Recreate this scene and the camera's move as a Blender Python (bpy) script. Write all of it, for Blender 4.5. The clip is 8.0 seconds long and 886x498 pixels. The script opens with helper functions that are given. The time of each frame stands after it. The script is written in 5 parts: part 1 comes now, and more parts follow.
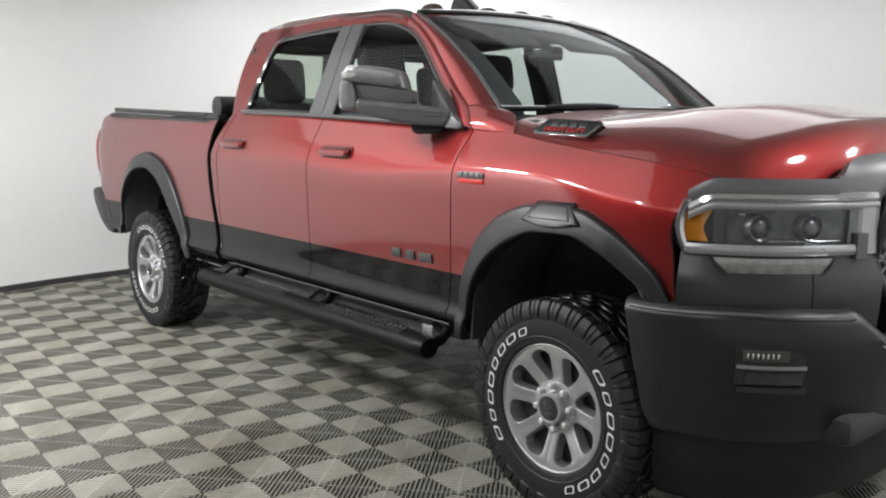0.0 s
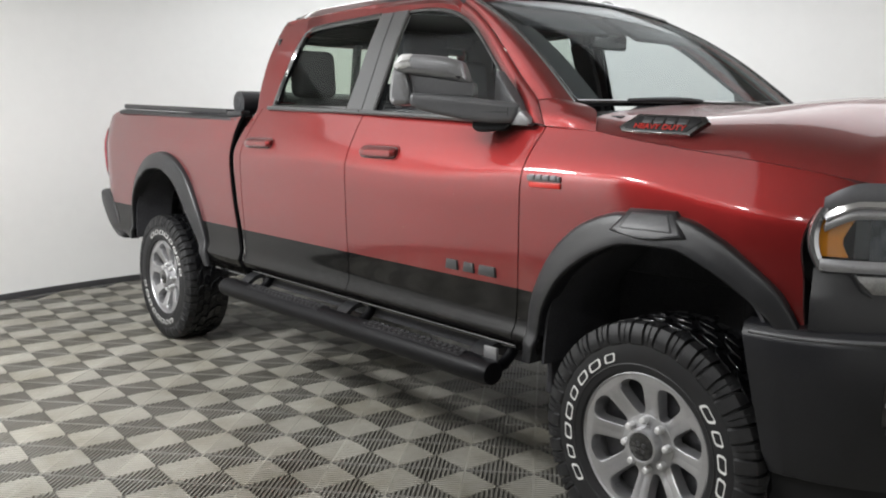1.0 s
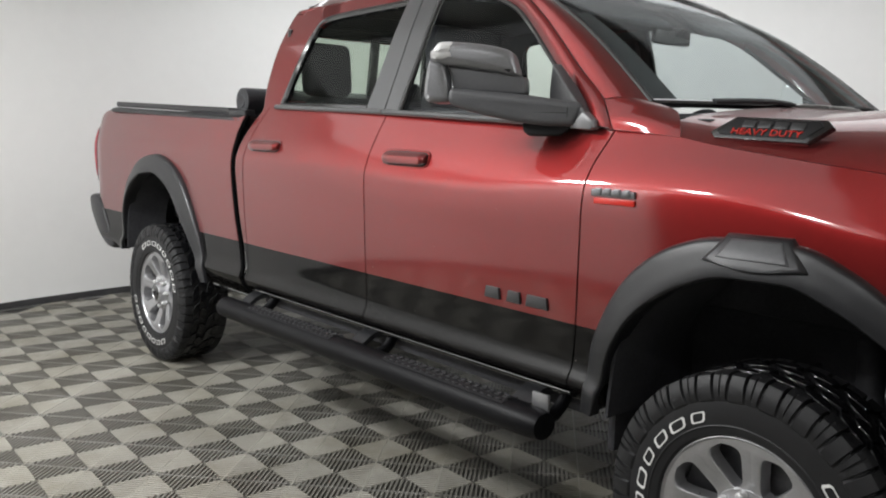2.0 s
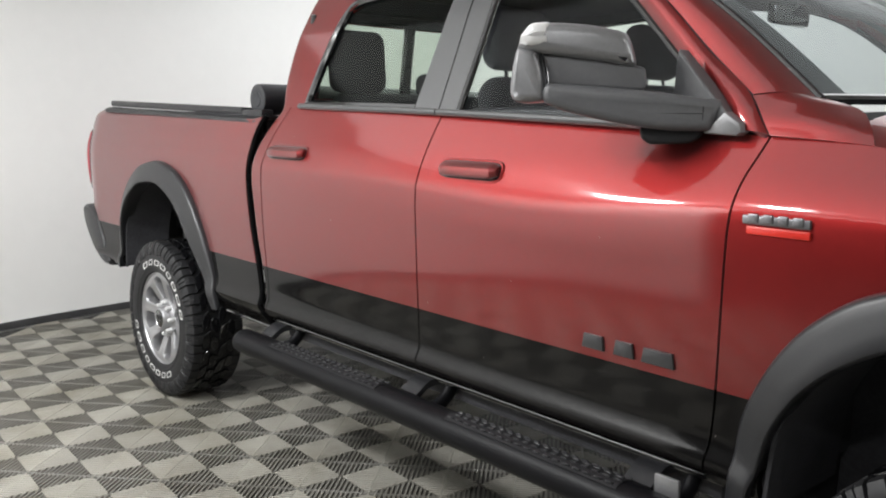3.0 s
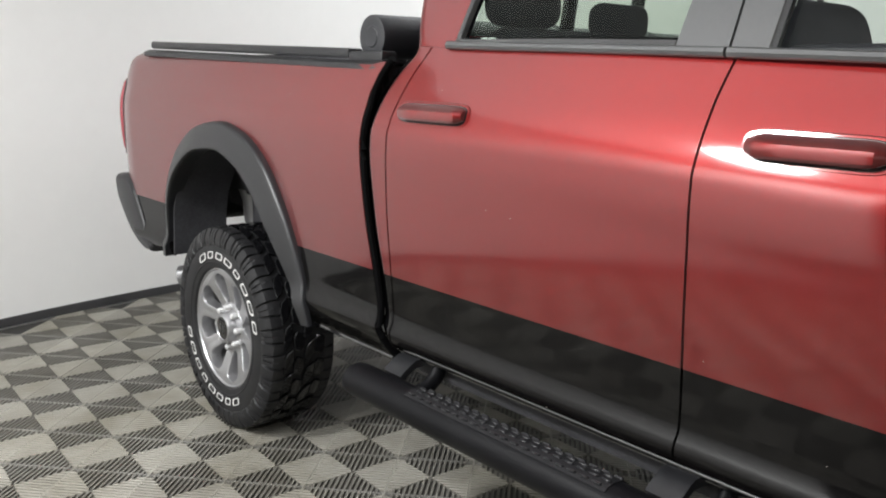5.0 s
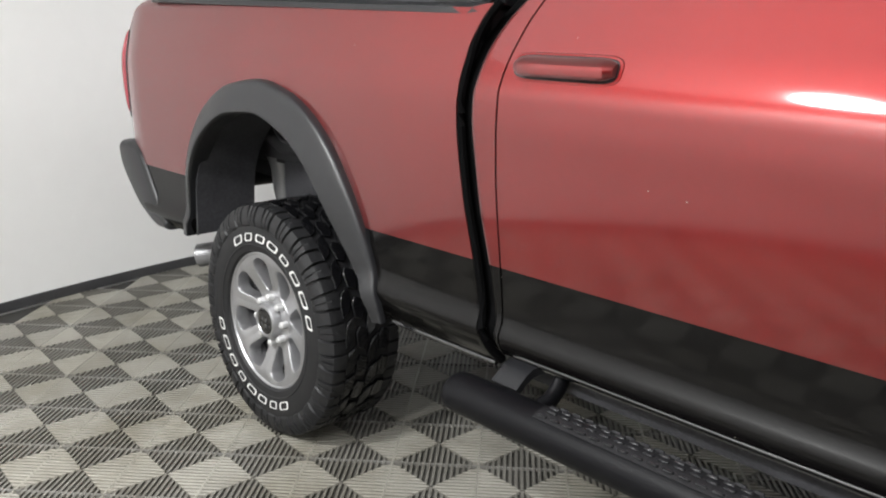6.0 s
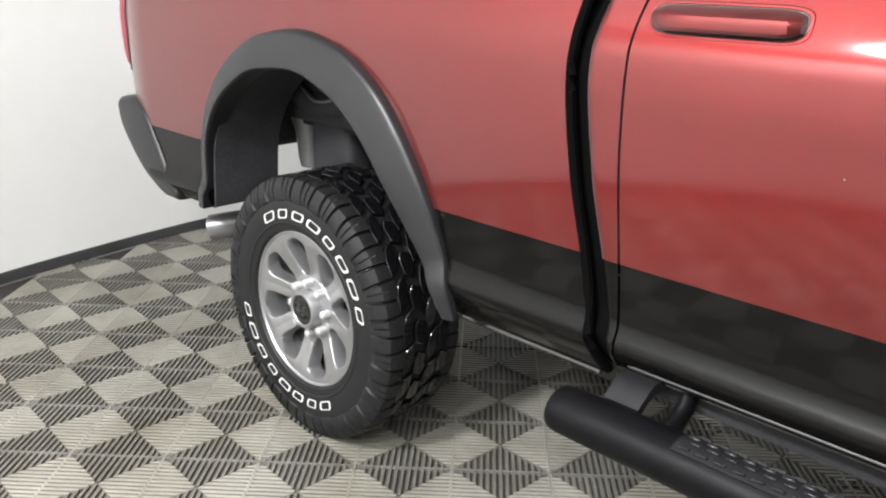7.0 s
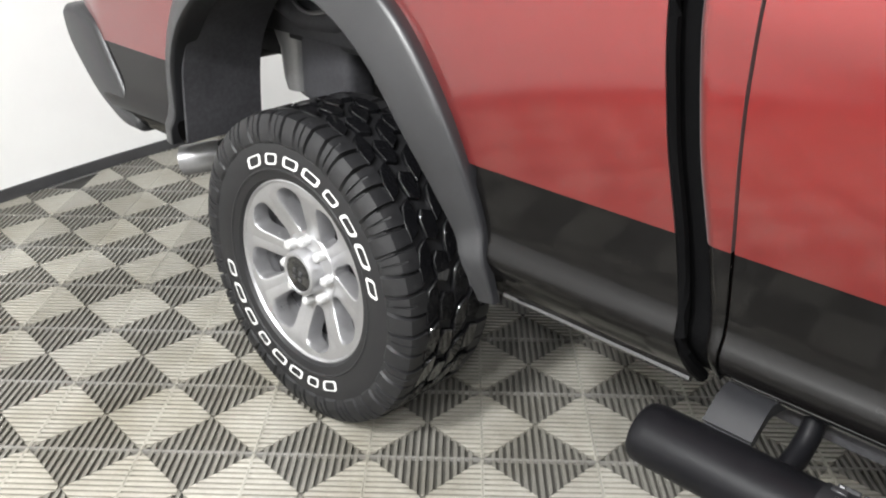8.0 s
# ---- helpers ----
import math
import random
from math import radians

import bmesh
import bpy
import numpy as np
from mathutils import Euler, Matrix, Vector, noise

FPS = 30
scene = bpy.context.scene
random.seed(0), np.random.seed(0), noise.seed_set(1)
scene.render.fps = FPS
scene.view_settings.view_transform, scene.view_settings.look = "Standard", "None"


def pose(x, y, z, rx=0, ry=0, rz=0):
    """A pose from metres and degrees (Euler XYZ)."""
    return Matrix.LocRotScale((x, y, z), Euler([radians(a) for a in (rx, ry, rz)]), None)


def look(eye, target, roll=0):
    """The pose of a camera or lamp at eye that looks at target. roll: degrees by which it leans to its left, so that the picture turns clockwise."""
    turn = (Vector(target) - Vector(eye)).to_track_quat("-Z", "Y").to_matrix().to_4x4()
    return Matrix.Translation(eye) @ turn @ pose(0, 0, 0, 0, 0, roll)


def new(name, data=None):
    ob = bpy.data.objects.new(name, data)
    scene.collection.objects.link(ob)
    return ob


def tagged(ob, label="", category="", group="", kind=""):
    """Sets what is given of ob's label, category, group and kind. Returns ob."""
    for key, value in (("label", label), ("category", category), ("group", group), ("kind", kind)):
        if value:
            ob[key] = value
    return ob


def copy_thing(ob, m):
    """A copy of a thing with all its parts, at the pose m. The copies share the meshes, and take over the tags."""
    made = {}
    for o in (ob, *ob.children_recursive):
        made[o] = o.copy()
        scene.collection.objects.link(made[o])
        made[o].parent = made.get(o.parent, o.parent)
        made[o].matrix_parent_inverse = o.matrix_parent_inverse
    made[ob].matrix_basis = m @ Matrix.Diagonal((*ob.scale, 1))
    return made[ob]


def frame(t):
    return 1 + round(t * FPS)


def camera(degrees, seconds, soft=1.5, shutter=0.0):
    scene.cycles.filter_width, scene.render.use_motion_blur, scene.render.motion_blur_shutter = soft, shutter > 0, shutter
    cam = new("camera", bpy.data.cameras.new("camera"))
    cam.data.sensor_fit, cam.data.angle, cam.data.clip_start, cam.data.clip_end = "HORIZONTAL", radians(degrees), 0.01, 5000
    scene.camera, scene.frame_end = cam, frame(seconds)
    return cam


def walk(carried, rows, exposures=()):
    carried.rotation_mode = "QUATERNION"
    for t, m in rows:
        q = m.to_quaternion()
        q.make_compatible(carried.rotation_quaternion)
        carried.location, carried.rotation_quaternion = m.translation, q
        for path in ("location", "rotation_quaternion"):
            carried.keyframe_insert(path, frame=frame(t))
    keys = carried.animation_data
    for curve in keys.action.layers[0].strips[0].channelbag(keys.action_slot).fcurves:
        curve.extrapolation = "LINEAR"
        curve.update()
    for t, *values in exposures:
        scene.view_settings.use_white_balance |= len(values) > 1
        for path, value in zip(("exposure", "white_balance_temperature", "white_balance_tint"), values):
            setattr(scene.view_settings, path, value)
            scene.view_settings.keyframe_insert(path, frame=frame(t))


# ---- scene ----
cam = camera(54.8, 8.0, soft=2.0)
PATH = [
    (0, (5.788, -3.162, 1.443), (4.287, -1.874, 1.149), 0.5),
    (0.5, (5.534, -3.176, 1.453), (4.035, -1.884, 1.16), 0.3),
    (1, (5.314, -3.091, 1.432), (3.818, -1.797, 1.135), 0.5),
    (1.5, (5.063, -2.904, 1.449), (3.562, -1.619, 1.144), 0.5),
    (1.7, (4.974, -2.871, 1.413), (3.472, -1.581, 1.13), 1.3),
    (2.8, (4.33, -2.737, 1.409), (2.849, -1.422, 1.13), 1.0),
    (3, (4.198, -2.62, 1.448), (2.709, -1.32, 1.146), 0.6),
    (3.5, (3.928, -2.537, 1.447), (2.398, -1.288, 1.132), 0.6),
    (4, (3.61, -2.533, 1.445), (2.106, -1.255, 1.123), 0.6),
    (4.5, (3.302, -2.4, 1.436), (1.812, -1.116, 1.079), 0.2),
    (5, (3.02, -2.338, 1.422), (1.533, -1.064, 1.014), 1.0),
    (5.2, (2.897, -2.364, 1.415), (1.422, -1.077, 1.004), 1.1),
    (6.3, (2.283, -2.262, 1.406), (0.883, -0.955, 0.83), -0.1),
    (6.5, (2.204, -2.233, 1.41), (0.809, -0.936, 0.802), -0.0),
    (7, (1.957, -2.251, 1.396), (0.613, -0.912, 0.761), 0.8),
    (7.5, (1.738, -2.195, 1.379), (0.43, -0.863, 0.661), 0.3),
    (8, (1.538, -1.994, 1.389), (0.299, -0.689, 0.516), 0.7),
]
walk(cam, [(t, look(eye, target, roll)) for t, eye, target, roll in PATH], [(0, 0.09), (1, 0.06), (1.5, -0.02), (1.7, -0.14), (2.8, 0.06), (3, 0.12), (4, 0.06), (4.5, 0.02), (5, 0.06), (6.5, 0.32), (7, 0.50), (7.5, 0.58), (8, 0.86)])

# ---- light: a closed white photo booth lit by round ceiling lamps and added fill panels ----
world = bpy.data.worlds.new("world")
scene.world = world
world.use_nodes = True
world.node_tree.nodes["Background"].inputs["Color"].default_value = (0.9, 0.93, 1.0, 1)
world.node_tree.nodes["Background"].inputs["Strength"].default_value = 0.05
CEILING, LAMP_Z = 3.02, 2.86
# x, y, size, watts: small round lamps along the entrance side; wide soft panels added as unseen fill, two over the far
# side
LAMP_SPOTS = [(0.68, -3.25, 0.26, 110), (1.75, -3.33, 0.11, 42), (2.70, -3.6, 0.09, 30), (4.4, -3.6, 0.13, 25), (6.2, 0.2, 0.2, 40), (6.3, 2.2, 0.22, 40)]
FILL_PANELS = [(0.1, 1.85, 3.2, 2.8, 72), (2.85, 1.85, 2.1, 2.8, 20), (0.9, -2.72, 4.6, 2.5, 22)]


# ---- materials ----
def nodes_of(mat):
    mat.use_nodes = True
    return mat.node_tree.nodes, mat.node_tree.links, mat.node_tree.nodes["Principled BSDF"]


def noise_node(n, l, scale, detail=4.0, rough=0.6, stretch=None):
    coord = n.new("ShaderNodeTexCoord")
    tex = n.new("ShaderNodeTexNoise")
    tex.inputs["Scale"].default_value, tex.inputs["Detail"].default_value, tex.inputs["Roughness"].default_value = scale, detail, rough
    if stretch:
        m = n.new("ShaderNodeMapping")
        m.inputs["Scale"].default_value = stretch
        l.new(coord.outputs["Object"], m.inputs["Vector"])
        l.new(m.outputs["Vector"], tex.inputs["Vector"])
    else:
        l.new(coord.outputs["Object"], tex.inputs["Vector"])
    return tex


def ramp_node(n, l, source, a, b, lo=0.35, hi=0.65):
    r = n.new("ShaderNodeValToRGB")
    r.color_ramp.elements[0].position, r.color_ramp.elements[1].position = lo, hi
    r.color_ramp.elements[0].color, r.color_ramp.elements[1].color = (*a, 1), (*b, 1)
    l.new(source, r.inputs["Fac"])
    return r


def plain(name, colour, rough=0.5, metal=0.0, vary=0.12, scale=6.0, grain=0.0, grain_scale=200.0, coat=0.0, coat_rough=0.03, specular=0.5, rough_vary=0.06, coat_ior=1.5):
    """A surface with mottled colour and gloss at a large and a small scale."""
    mat = bpy.data.materials.new(name)
    n, l, p = nodes_of(mat)
    big, small = noise_node(n, l, scale), noise_node(n, l, scale * 14, 6.0)
    mix = n.new("ShaderNodeMath")
    mix.operation = "MULTIPLY_ADD"
    mix.inputs[1].default_value = 0.5
    l.new(small.outputs["Fac"], mix.inputs[0])
    half = n.new("ShaderNodeMath")
    half.operation = "MULTIPLY"
    half.inputs[1].default_value = 0.5
    l.new(big.outputs["Fac"], half.inputs[0])
    l.new(half.outputs[0], mix.inputs[2])
    c = ramp_node(n, l, mix.outputs[0], [v * (1 - vary) for v in colour], [min(1, v * (1 + vary)) for v in colour])
    l.new(c.outputs["Color"], p.inputs["Base Color"])
    r = n.new("ShaderNodeMapRange")
    r.inputs["From Min"].default_value, r.inputs["From Max"].default_value = 0.3, 0.7
    r.inputs["To Min"].default_value, r.inputs["To Max"].default_value = max(0.0, rough - rough_vary), rough + rough_vary
    l.new(mix.outputs[0], r.inputs["Value"])
    l.new(r.outputs["Result"], p.inputs["Roughness"])
    p.inputs["Metallic"].default_value = metal
    p.inputs["Specular IOR Level"].default_value = specular
    p.inputs["Coat IOR"].default_value = coat_ior
    p.inputs["Coat Weight"].default_value, p.inputs["Coat Roughness"].default_value = coat, coat_rough
    if grain:
        g = noise_node(n, l, grain_scale, 3.0)
        b = n.new("ShaderNodeBump")
        b.inputs["Strength"].default_value, b.inputs["Distance"].default_value = grain, 0.002
        l.new(g.outputs["Fac"], b.inputs["Height"])
        l.new(b.outputs["Normal"], p.inputs["Normal"])
    return mat


def car_paint(name, colour, metal, rough, coat_rough=0.02, coat=1.0, coat_ior=1.5, specular=0.1, grazing_sheen=0.0):
    """Metal-flake paint under a clear coat."""
    mat = plain(name, colour, rough, metal, vary=0.05, scale=3.0, rough_vary=0.04, coat=coat, coat_rough=coat_rough, specular=specular, coat_ior=coat_ior)
    n, l, p = nodes_of(mat)
    # sheen added for the white wall's reflection, seen where the paint is looked along
    p.inputs["Sheen Weight"].default_value, p.inputs["Sheen Roughness"].default_value = grazing_sheen, 0.45
    flakes = n.new("ShaderNodeTexVoronoi")
    flakes.inputs["Scale"].default_value = 1400.0
    coord = n.new("ShaderNodeTexCoord")
    l.new(coord.outputs["Object"], flakes.inputs["Vector"])
    b = n.new("ShaderNodeBump")
    b.inputs["Strength"].default_value, b.inputs["Distance"].default_value = 0.06, 0.0004
    l.new(flakes.outputs["Distance"], b.inputs["Height"])
    l.new(b.outputs["Normal"], p.inputs["Normal"])
    # sparse pale dust specks
    dust = n.new("ShaderNodeTexVoronoi")
    dust.inputs["Scale"].default_value = 34.0
    l.new(coord.outputs["Object"], dust.inputs["Vector"])
    tone, near, both, mix = n.new("ShaderNodeSeparateColor"), n.new("ShaderNodeMath"), n.new("ShaderNodeMath"), n.new("ShaderNodeMix")
    l.new(dust.outputs["Color"], tone.inputs["Color"])
    near.operation, both.operation = "LESS_THAN", "MULTIPLY"
    near.inputs[1].default_value = 0.045
    l.new(dust.outputs["Distance"], near.inputs[0])
    rare = n.new("ShaderNodeMath")
    rare.operation = "GREATER_THAN"
    rare.inputs[1].default_value = 0.93
    l.new(tone.outputs["Red"], rare.inputs[0])
    l.new(near.outputs[0], both.inputs[0])
    l.new(rare.outputs[0], both.inputs[1])
    mix.data_type = "RGBA"
    mix.inputs[7].default_value = (0.42, 0.37, 0.34, 1)
    l.new(both.outputs[0], mix.inputs[0])
    l.new(p.inputs["Base Color"].links[0].from_socket, mix.inputs[6])
    l.new(mix.outputs[2], p.inputs["Base Color"])
    return mat


def glass(name, tint, gloss=1.0):
    """A thin pane: tinted see-through with a Fresnel reflection."""
    mat = bpy.data.materials.new(name)
    n, l, p = nodes_of(mat)
    clear, shine, mix = n.new("ShaderNodeBsdfTransparent"), n.new("ShaderNodeBsdfGlossy"), n.new("ShaderNodeMixShader")
    clear.inputs["Color"].default_value = (*tint, 1)
    shine.inputs["Roughness"].default_value = 0.02
    facing, power, gain = n.new("ShaderNodeLayerWeight"), n.new("ShaderNodeMath"), n.new("ShaderNodeMath")
    facing.inputs["Blend"].default_value = 0.5
    power.operation, gain.operation = "POWER", "MULTIPLY_ADD"
    power.inputs[1].default_value = 5.0
    gain.inputs[1].default_value, gain.inputs[2].default_value = 0.6 * gloss, 0.022 * gloss
    l.new(facing.outputs["Facing"], power.inputs[0])
    l.new(power.outputs[0], gain.inputs[0])
    l.new(gain.outputs[0], mix.inputs["Fac"])
    l.new(clear.outputs[0], mix.inputs[1])
    l.new(shine.outputs[0], mix.inputs[2])
    l.new(mix.outputs[0], n["Material Output"].inputs["Surface"])
    return mat


def glowing(name, colour, strength):
    mat = bpy.data.materials.new(name)
    n, l, p = nodes_of(mat)
    p.inputs["Base Color"].default_value = (0.8, 0.8, 0.8, 1)
    p.inputs["Emission Color"].default_value = (*colour, 1)
    p.inputs["Emission Strength"].default_value = strength
    return mat


# green and blue of the red base lifted a little for lens haze
RED = car_paint("red_metallic_paint", (0.212, 0.0140, 0.0138), 1.0, 0.52, coat_rough=0.085, coat_ior=1.58, grazing_sheen=0.20)
LOWER = car_paint("black_lower_paint", (0.0030, 0.0027, 0.0027), 0.0, 0.55, 0.05, coat=0.8, coat_ior=1.34, specular=0.04)
SATIN = plain("satin_black_plastic", (0.0145, 0.0148, 0.0165), 0.36, vary=0.15, specular=0.5, grain=0.12, grain_scale=500)
STEP_BLACK = plain("powder_coated_black", (0.0050, 0.0050, 0.0060), 0.42, vary=0.15, specular=0.13, grain=0.15, grain_scale=600)
BUMPER_BLACK = plain("bumper_powder_black", (0.0125, 0.0128, 0.0150), 0.34, vary=0.15, specular=0.4, grain=0.15, grain_scale=600)
ROUGH_BLACK = plain("coarse_black_plastic", (0.0095, 0.0097, 0.0110), 0.6, vary=0.2, specular=0.35, grain=0.3, grain_scale=350)
# lifted above black so that arches and underbody carry the lens haze
DARK = plain("underbody_black", (0.045, 0.045, 0.049), 0.65, vary=0.3, specular=0.2)
GLOSS_BLACK = plain("gloss_black", (0.008, 0.008, 0.009), 0.15, vary=0.1, coat=1.0)
NOSE_GREY = plain("satin_nose_trim", (0.125, 0.126, 0.134), 0.34, 0.3, vary=0.08)
BEZEL_BRIGHT = plain("bright_bezel_edge", (0.5, 0.5, 0.51), 0.2, 0.85, vary=0.06)
BADGE_METAL = plain("dull_badge_metal", (0.20, 0.20, 0.21), 0.36, 0.7, vary=0.2, scale=40)
BEZEL = plain("silver_lamp_bezel", (0.33, 0.33, 0.342), 0.30, 0.5, vary=0.08)
PILLAR_TRIM = plain("grey_cabin_trim", (0.10, 0.105, 0.11), 0.6, vary=0.1, grain=0.05, grain_scale=300)
SATIN_SILVER = plain("satin_corner_cover", (0.20, 0.20, 0.205), 0.36, 0.2, vary=0.08)
PILLAR = plain("satin_pillar_film", (0.080, 0.082, 0.083), 0.38, vary=0.06, coat=0.3, coat_rough=0.2)
# near-black for gaps and grooves: their shade put into the colour
GAP_BLACK = plain("deep_gap_black", (0.0022, 0.0022, 0.0024), 0.8, vary=0.2, specular=0.05)
RUBBER = plain("sidewall_rubber", (0.0115, 0.0115, 0.0125), 0.52, specular=0.38, vary=0.15, grain=0.1, grain_scale=300)
TREAD = plain("dressed_tread_rubber", (0.0035, 0.0035, 0.0042), 0.55, vary=0.2, specular=0.08, grain=0.45, grain_scale=70, coat=0.8, coat_rough=0.02)
LUG_NUT = plain("pale_nut_metal", (0.58, 0.58, 0.575), 0.36, 0.3, vary=0.05)
LAMP_INNER = plain("lamp_reflector_grey", (0.13, 0.132, 0.142), 0.28, 0.4, vary=0.2, scale=30)
CLEAR_STRIP = plain("clear_strip_lens", (0.26, 0.26, 0.257), 0.2, 0.3, vary=0.45, scale=26, coat=0.8)
MIRROR_CAP = plain("satin_mirror_cap", (0.23, 0.231, 0.237), 0.36, 0.5, vary=0.08)
MIRROR_SHELL = plain("mirror_shell_plastic", (0.098, 0.099, 0.103), 0.38, vary=0.1, grain=0.1, grain_scale=500)
# satin plastic lightened, also for painted highlights and faces turned up
SATIN_GREY = plain("lightened_satin_plastic", (0.075, 0.076, 0.080), 0.36, vary=0.12, grain=0.1, grain_scale=500)
WHITE_MARK = plain("raised_white_rubber", (0.72, 0.72, 0.70), 0.6, vary=0.08)
ALLOY = plain("polished_alloy", (0.45, 0.45, 0.46), 0.34, 0.80, vary=0.1, scale=20, rough_vary=0.08)
# darker copy of the alloy: shade inside the wheel put into its colour
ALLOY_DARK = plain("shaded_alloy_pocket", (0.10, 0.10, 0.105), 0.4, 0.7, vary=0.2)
CHROME = plain("chrome", (0.6, 0.6, 0.61), 0.14, 1.0, vary=0.03)
STEEL_GREY = plain("satin_grey_trim", (0.27, 0.27, 0.275), 0.33, 0.6, vary=0.08)
# cabin darks lifted and blued: lens haze put into the base colours
FABRIC = plain("dark_seat_cloth", (0.026, 0.028, 0.034), 0.85, vary=0.25, scale=9, grain=0.02, grain_scale=300)
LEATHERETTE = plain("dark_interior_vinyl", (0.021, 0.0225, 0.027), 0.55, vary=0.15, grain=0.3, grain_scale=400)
CLEAR = glass("windscreen_glass", (0.78, 0.81, 0.81), 0.45)
TINTED = glass("tinted_side_glass", (0.80, 0.835, 0.80), 0.5)
SIDE_CLEAR = glass("front_side_glass", (0.94, 0.955, 0.95), 0.5)
LENS = glass("headlight_lens", (0.85, 0.87, 0.88))
AMBER = plain("amber_lens", (0.75, 0.27, 0.02), 0.18, vary=0.12, scale=25, coat=0.8)
RED_LENS = plain("red_tail_lens", (0.34, 0.045, 0.06), 0.22, vary=0.1, coat=0.8)
SMOKED = plain("smoked_lamp_lens", (0.05, 0.045, 0.04), 0.15, vary=0.1, coat=0.8)
MARK_GREY = plain("dark_grey_mark", (0.055, 0.055, 0.057), 0.35, 0.4)
RED_MARK = plain("red_badge_enamel", (0.62, 0.03, 0.02), 0.3)
MIRROR = plain("mirror_glass", (0.85, 0.86, 0.87), 0.02, 1.0, vary=0.01, rough_vary=0.0)
VINYL = plain("tonneau_vinyl", (0.020, 0.021, 0.024), 0.48, vary=0.2, grain=0.35, grain_scale=260)
WALL = plain("white_booth_wall", (0.84, 0.84, 0.825), 0.55, vary=0.015, scale=0.7, grain=0.04, grain_scale=60)
CEILING_PAINT = plain("ceiling_paint", (0.80, 0.80, 0.79), 0.8, vary=0.05, scale=1.0)
SKIRTING = plain("dark_skirting", (0.05, 0.05, 0.052), 0.5, vary=0.2)
OUTER = plain("unseen_dark_wall", (0.07, 0.07, 0.072), 0.8, vary=0.2, scale=1.2)
DIFFUSER = glowing("lamp_diffuser", (1.0, 0.985, 0.965), 9.0)
FILL_GLOW = glowing("fill_diffuser", (1.0, 0.995, 0.985), 0.3)
LAMP_METAL = plain("lamp_housing", (0.6, 0.6, 0.6), 0.4, 0.5)


def tile_plastic(name, colour):
    """Ribbed floor plastic: each tile a little lighter or darker, scuffed and dusty."""
    mat = plain(name, colour, 0.46, vary=0.12, scale=9.0, rough_vary=0.1)
    n, l, p = nodes_of(mat)
    info = n.new("ShaderNodeObjectInfo")
    span = n.new("ShaderNodeMapRange")
    span.inputs["To Min"].default_value, span.inputs["To Max"].default_value = 0.88, 1.1
    l.new(info.outputs["Random"], span.inputs["Value"])
    mul = n.new("ShaderNodeVectorMath")
    mul.operation = "SCALE"
    old = p.inputs["Base Color"].links[0].from_socket
    l.new(old, mul.inputs[0])
    l.new(span.outputs["Result"], mul.inputs["Scale"])
    # scuffs and grime that run on across the tiles
    where = n.new("ShaderNodeNewGeometry")
    grime = n.new("ShaderNodeTexNoise")
    grime.inputs["Scale"].default_value, grime.inputs["Detail"].default_value, grime.inputs["Roughness"].default_value = 1.7, 7.0, 0.68
    l.new(where.outputs["Position"], grime.inputs["Vector"])
    wear = ramp_node(n, l, grime.outputs["Fac"], (0.70, 0.68, 0.62), (1.04, 1.04, 1.04), 0.34, 0.56)
    stain = n.new("ShaderNodeMix")
    stain.data_type, stain.blend_type = "RGBA", "MULTIPLY"
    stain.inputs[0].default_value = 1.0
    l.new(mul.outputs["Vector"], stain.inputs[6])
    l.new(wear.outputs["Color"], stain.inputs[7])
    l.new(stain.outputs[2], p.inputs["Base Color"])
    return mat


TILE_LIGHT = tile_plastic("light_floor_plastic", (0.325, 0.314, 0.275))
# one plastic in darker tones: shade in the open slots put into the colour
TILE_DARK = tile_plastic("slot_darkened_plastic", (0.168, 0.162, 0.143))
TILE_SLOT = tile_plastic("slot_shade_plastic", (0.215, 0.205, 0.178))
TILE_DEEP = tile_plastic("slot_shade_web", (0.075, 0.072, 0.064))
TILE_EDGE = tile_plastic("tile_rim_plastic", (0.205, 0.199, 0.184))
SLAB = plain("dark_subfloor", (0.030, 0.029, 0.026), 0.8, vary=0.25, scale=2.0)


# ---- mesh helpers ----
def curve(*pts):
    """A smooth function through points (a, b), level beyond its ends."""
    a, b = np.array(sorted(pts), float).T
    d = np.diff(b) / np.diff(a)
    m = np.concatenate([[d[0]], [0 if d[i] * d[i + 1] <= 0 else 2 * d[i] * d[i + 1] / (d[i] + d[i + 1]) for i in range(len(d) - 1)], [d[-1]]])

    def f(x):
        x = min(max(float(x), a[0]), a[-1])
        i = min(int(np.searchsorted(a, x, side="right")) - 1, len(a) - 2)
        h = a[i + 1] - a[i]
        s = (x - a[i]) / h
        return float((1 + 2 * s) * (1 - s) ** 2 * b[i] + s * (1 - s) ** 2 * h * m[i] + s * s * (3 - 2 * s) * b[i + 1] + s * s * (s - 1) * h * m[i + 1])

    return f


def spline(pts, n):
    """n points along a smooth line through pts (any dimension), evenly spaced."""
    p = np.array(pts, float)
    k = np.concatenate([[0], np.cumsum(np.linalg.norm(np.diff(p, axis=0), axis=1))])
    fs = [curve(*zip(k, p[:, i])) for i in range(p.shape[1])]
    return np.array([[f(s) for f in fs] for s in np.linspace(0, k[-1], n)])


def grid_faces(n, m, closed=False, start=0):
    return [(start + i * m + j, start + i * m + (j + 1) % m, start + ((i + 1) % n) * m + (j + 1) % m, start + ((i + 1) % n) * m + j)
            for i in range(n - 1) for j in range(m if closed else m - 1)]


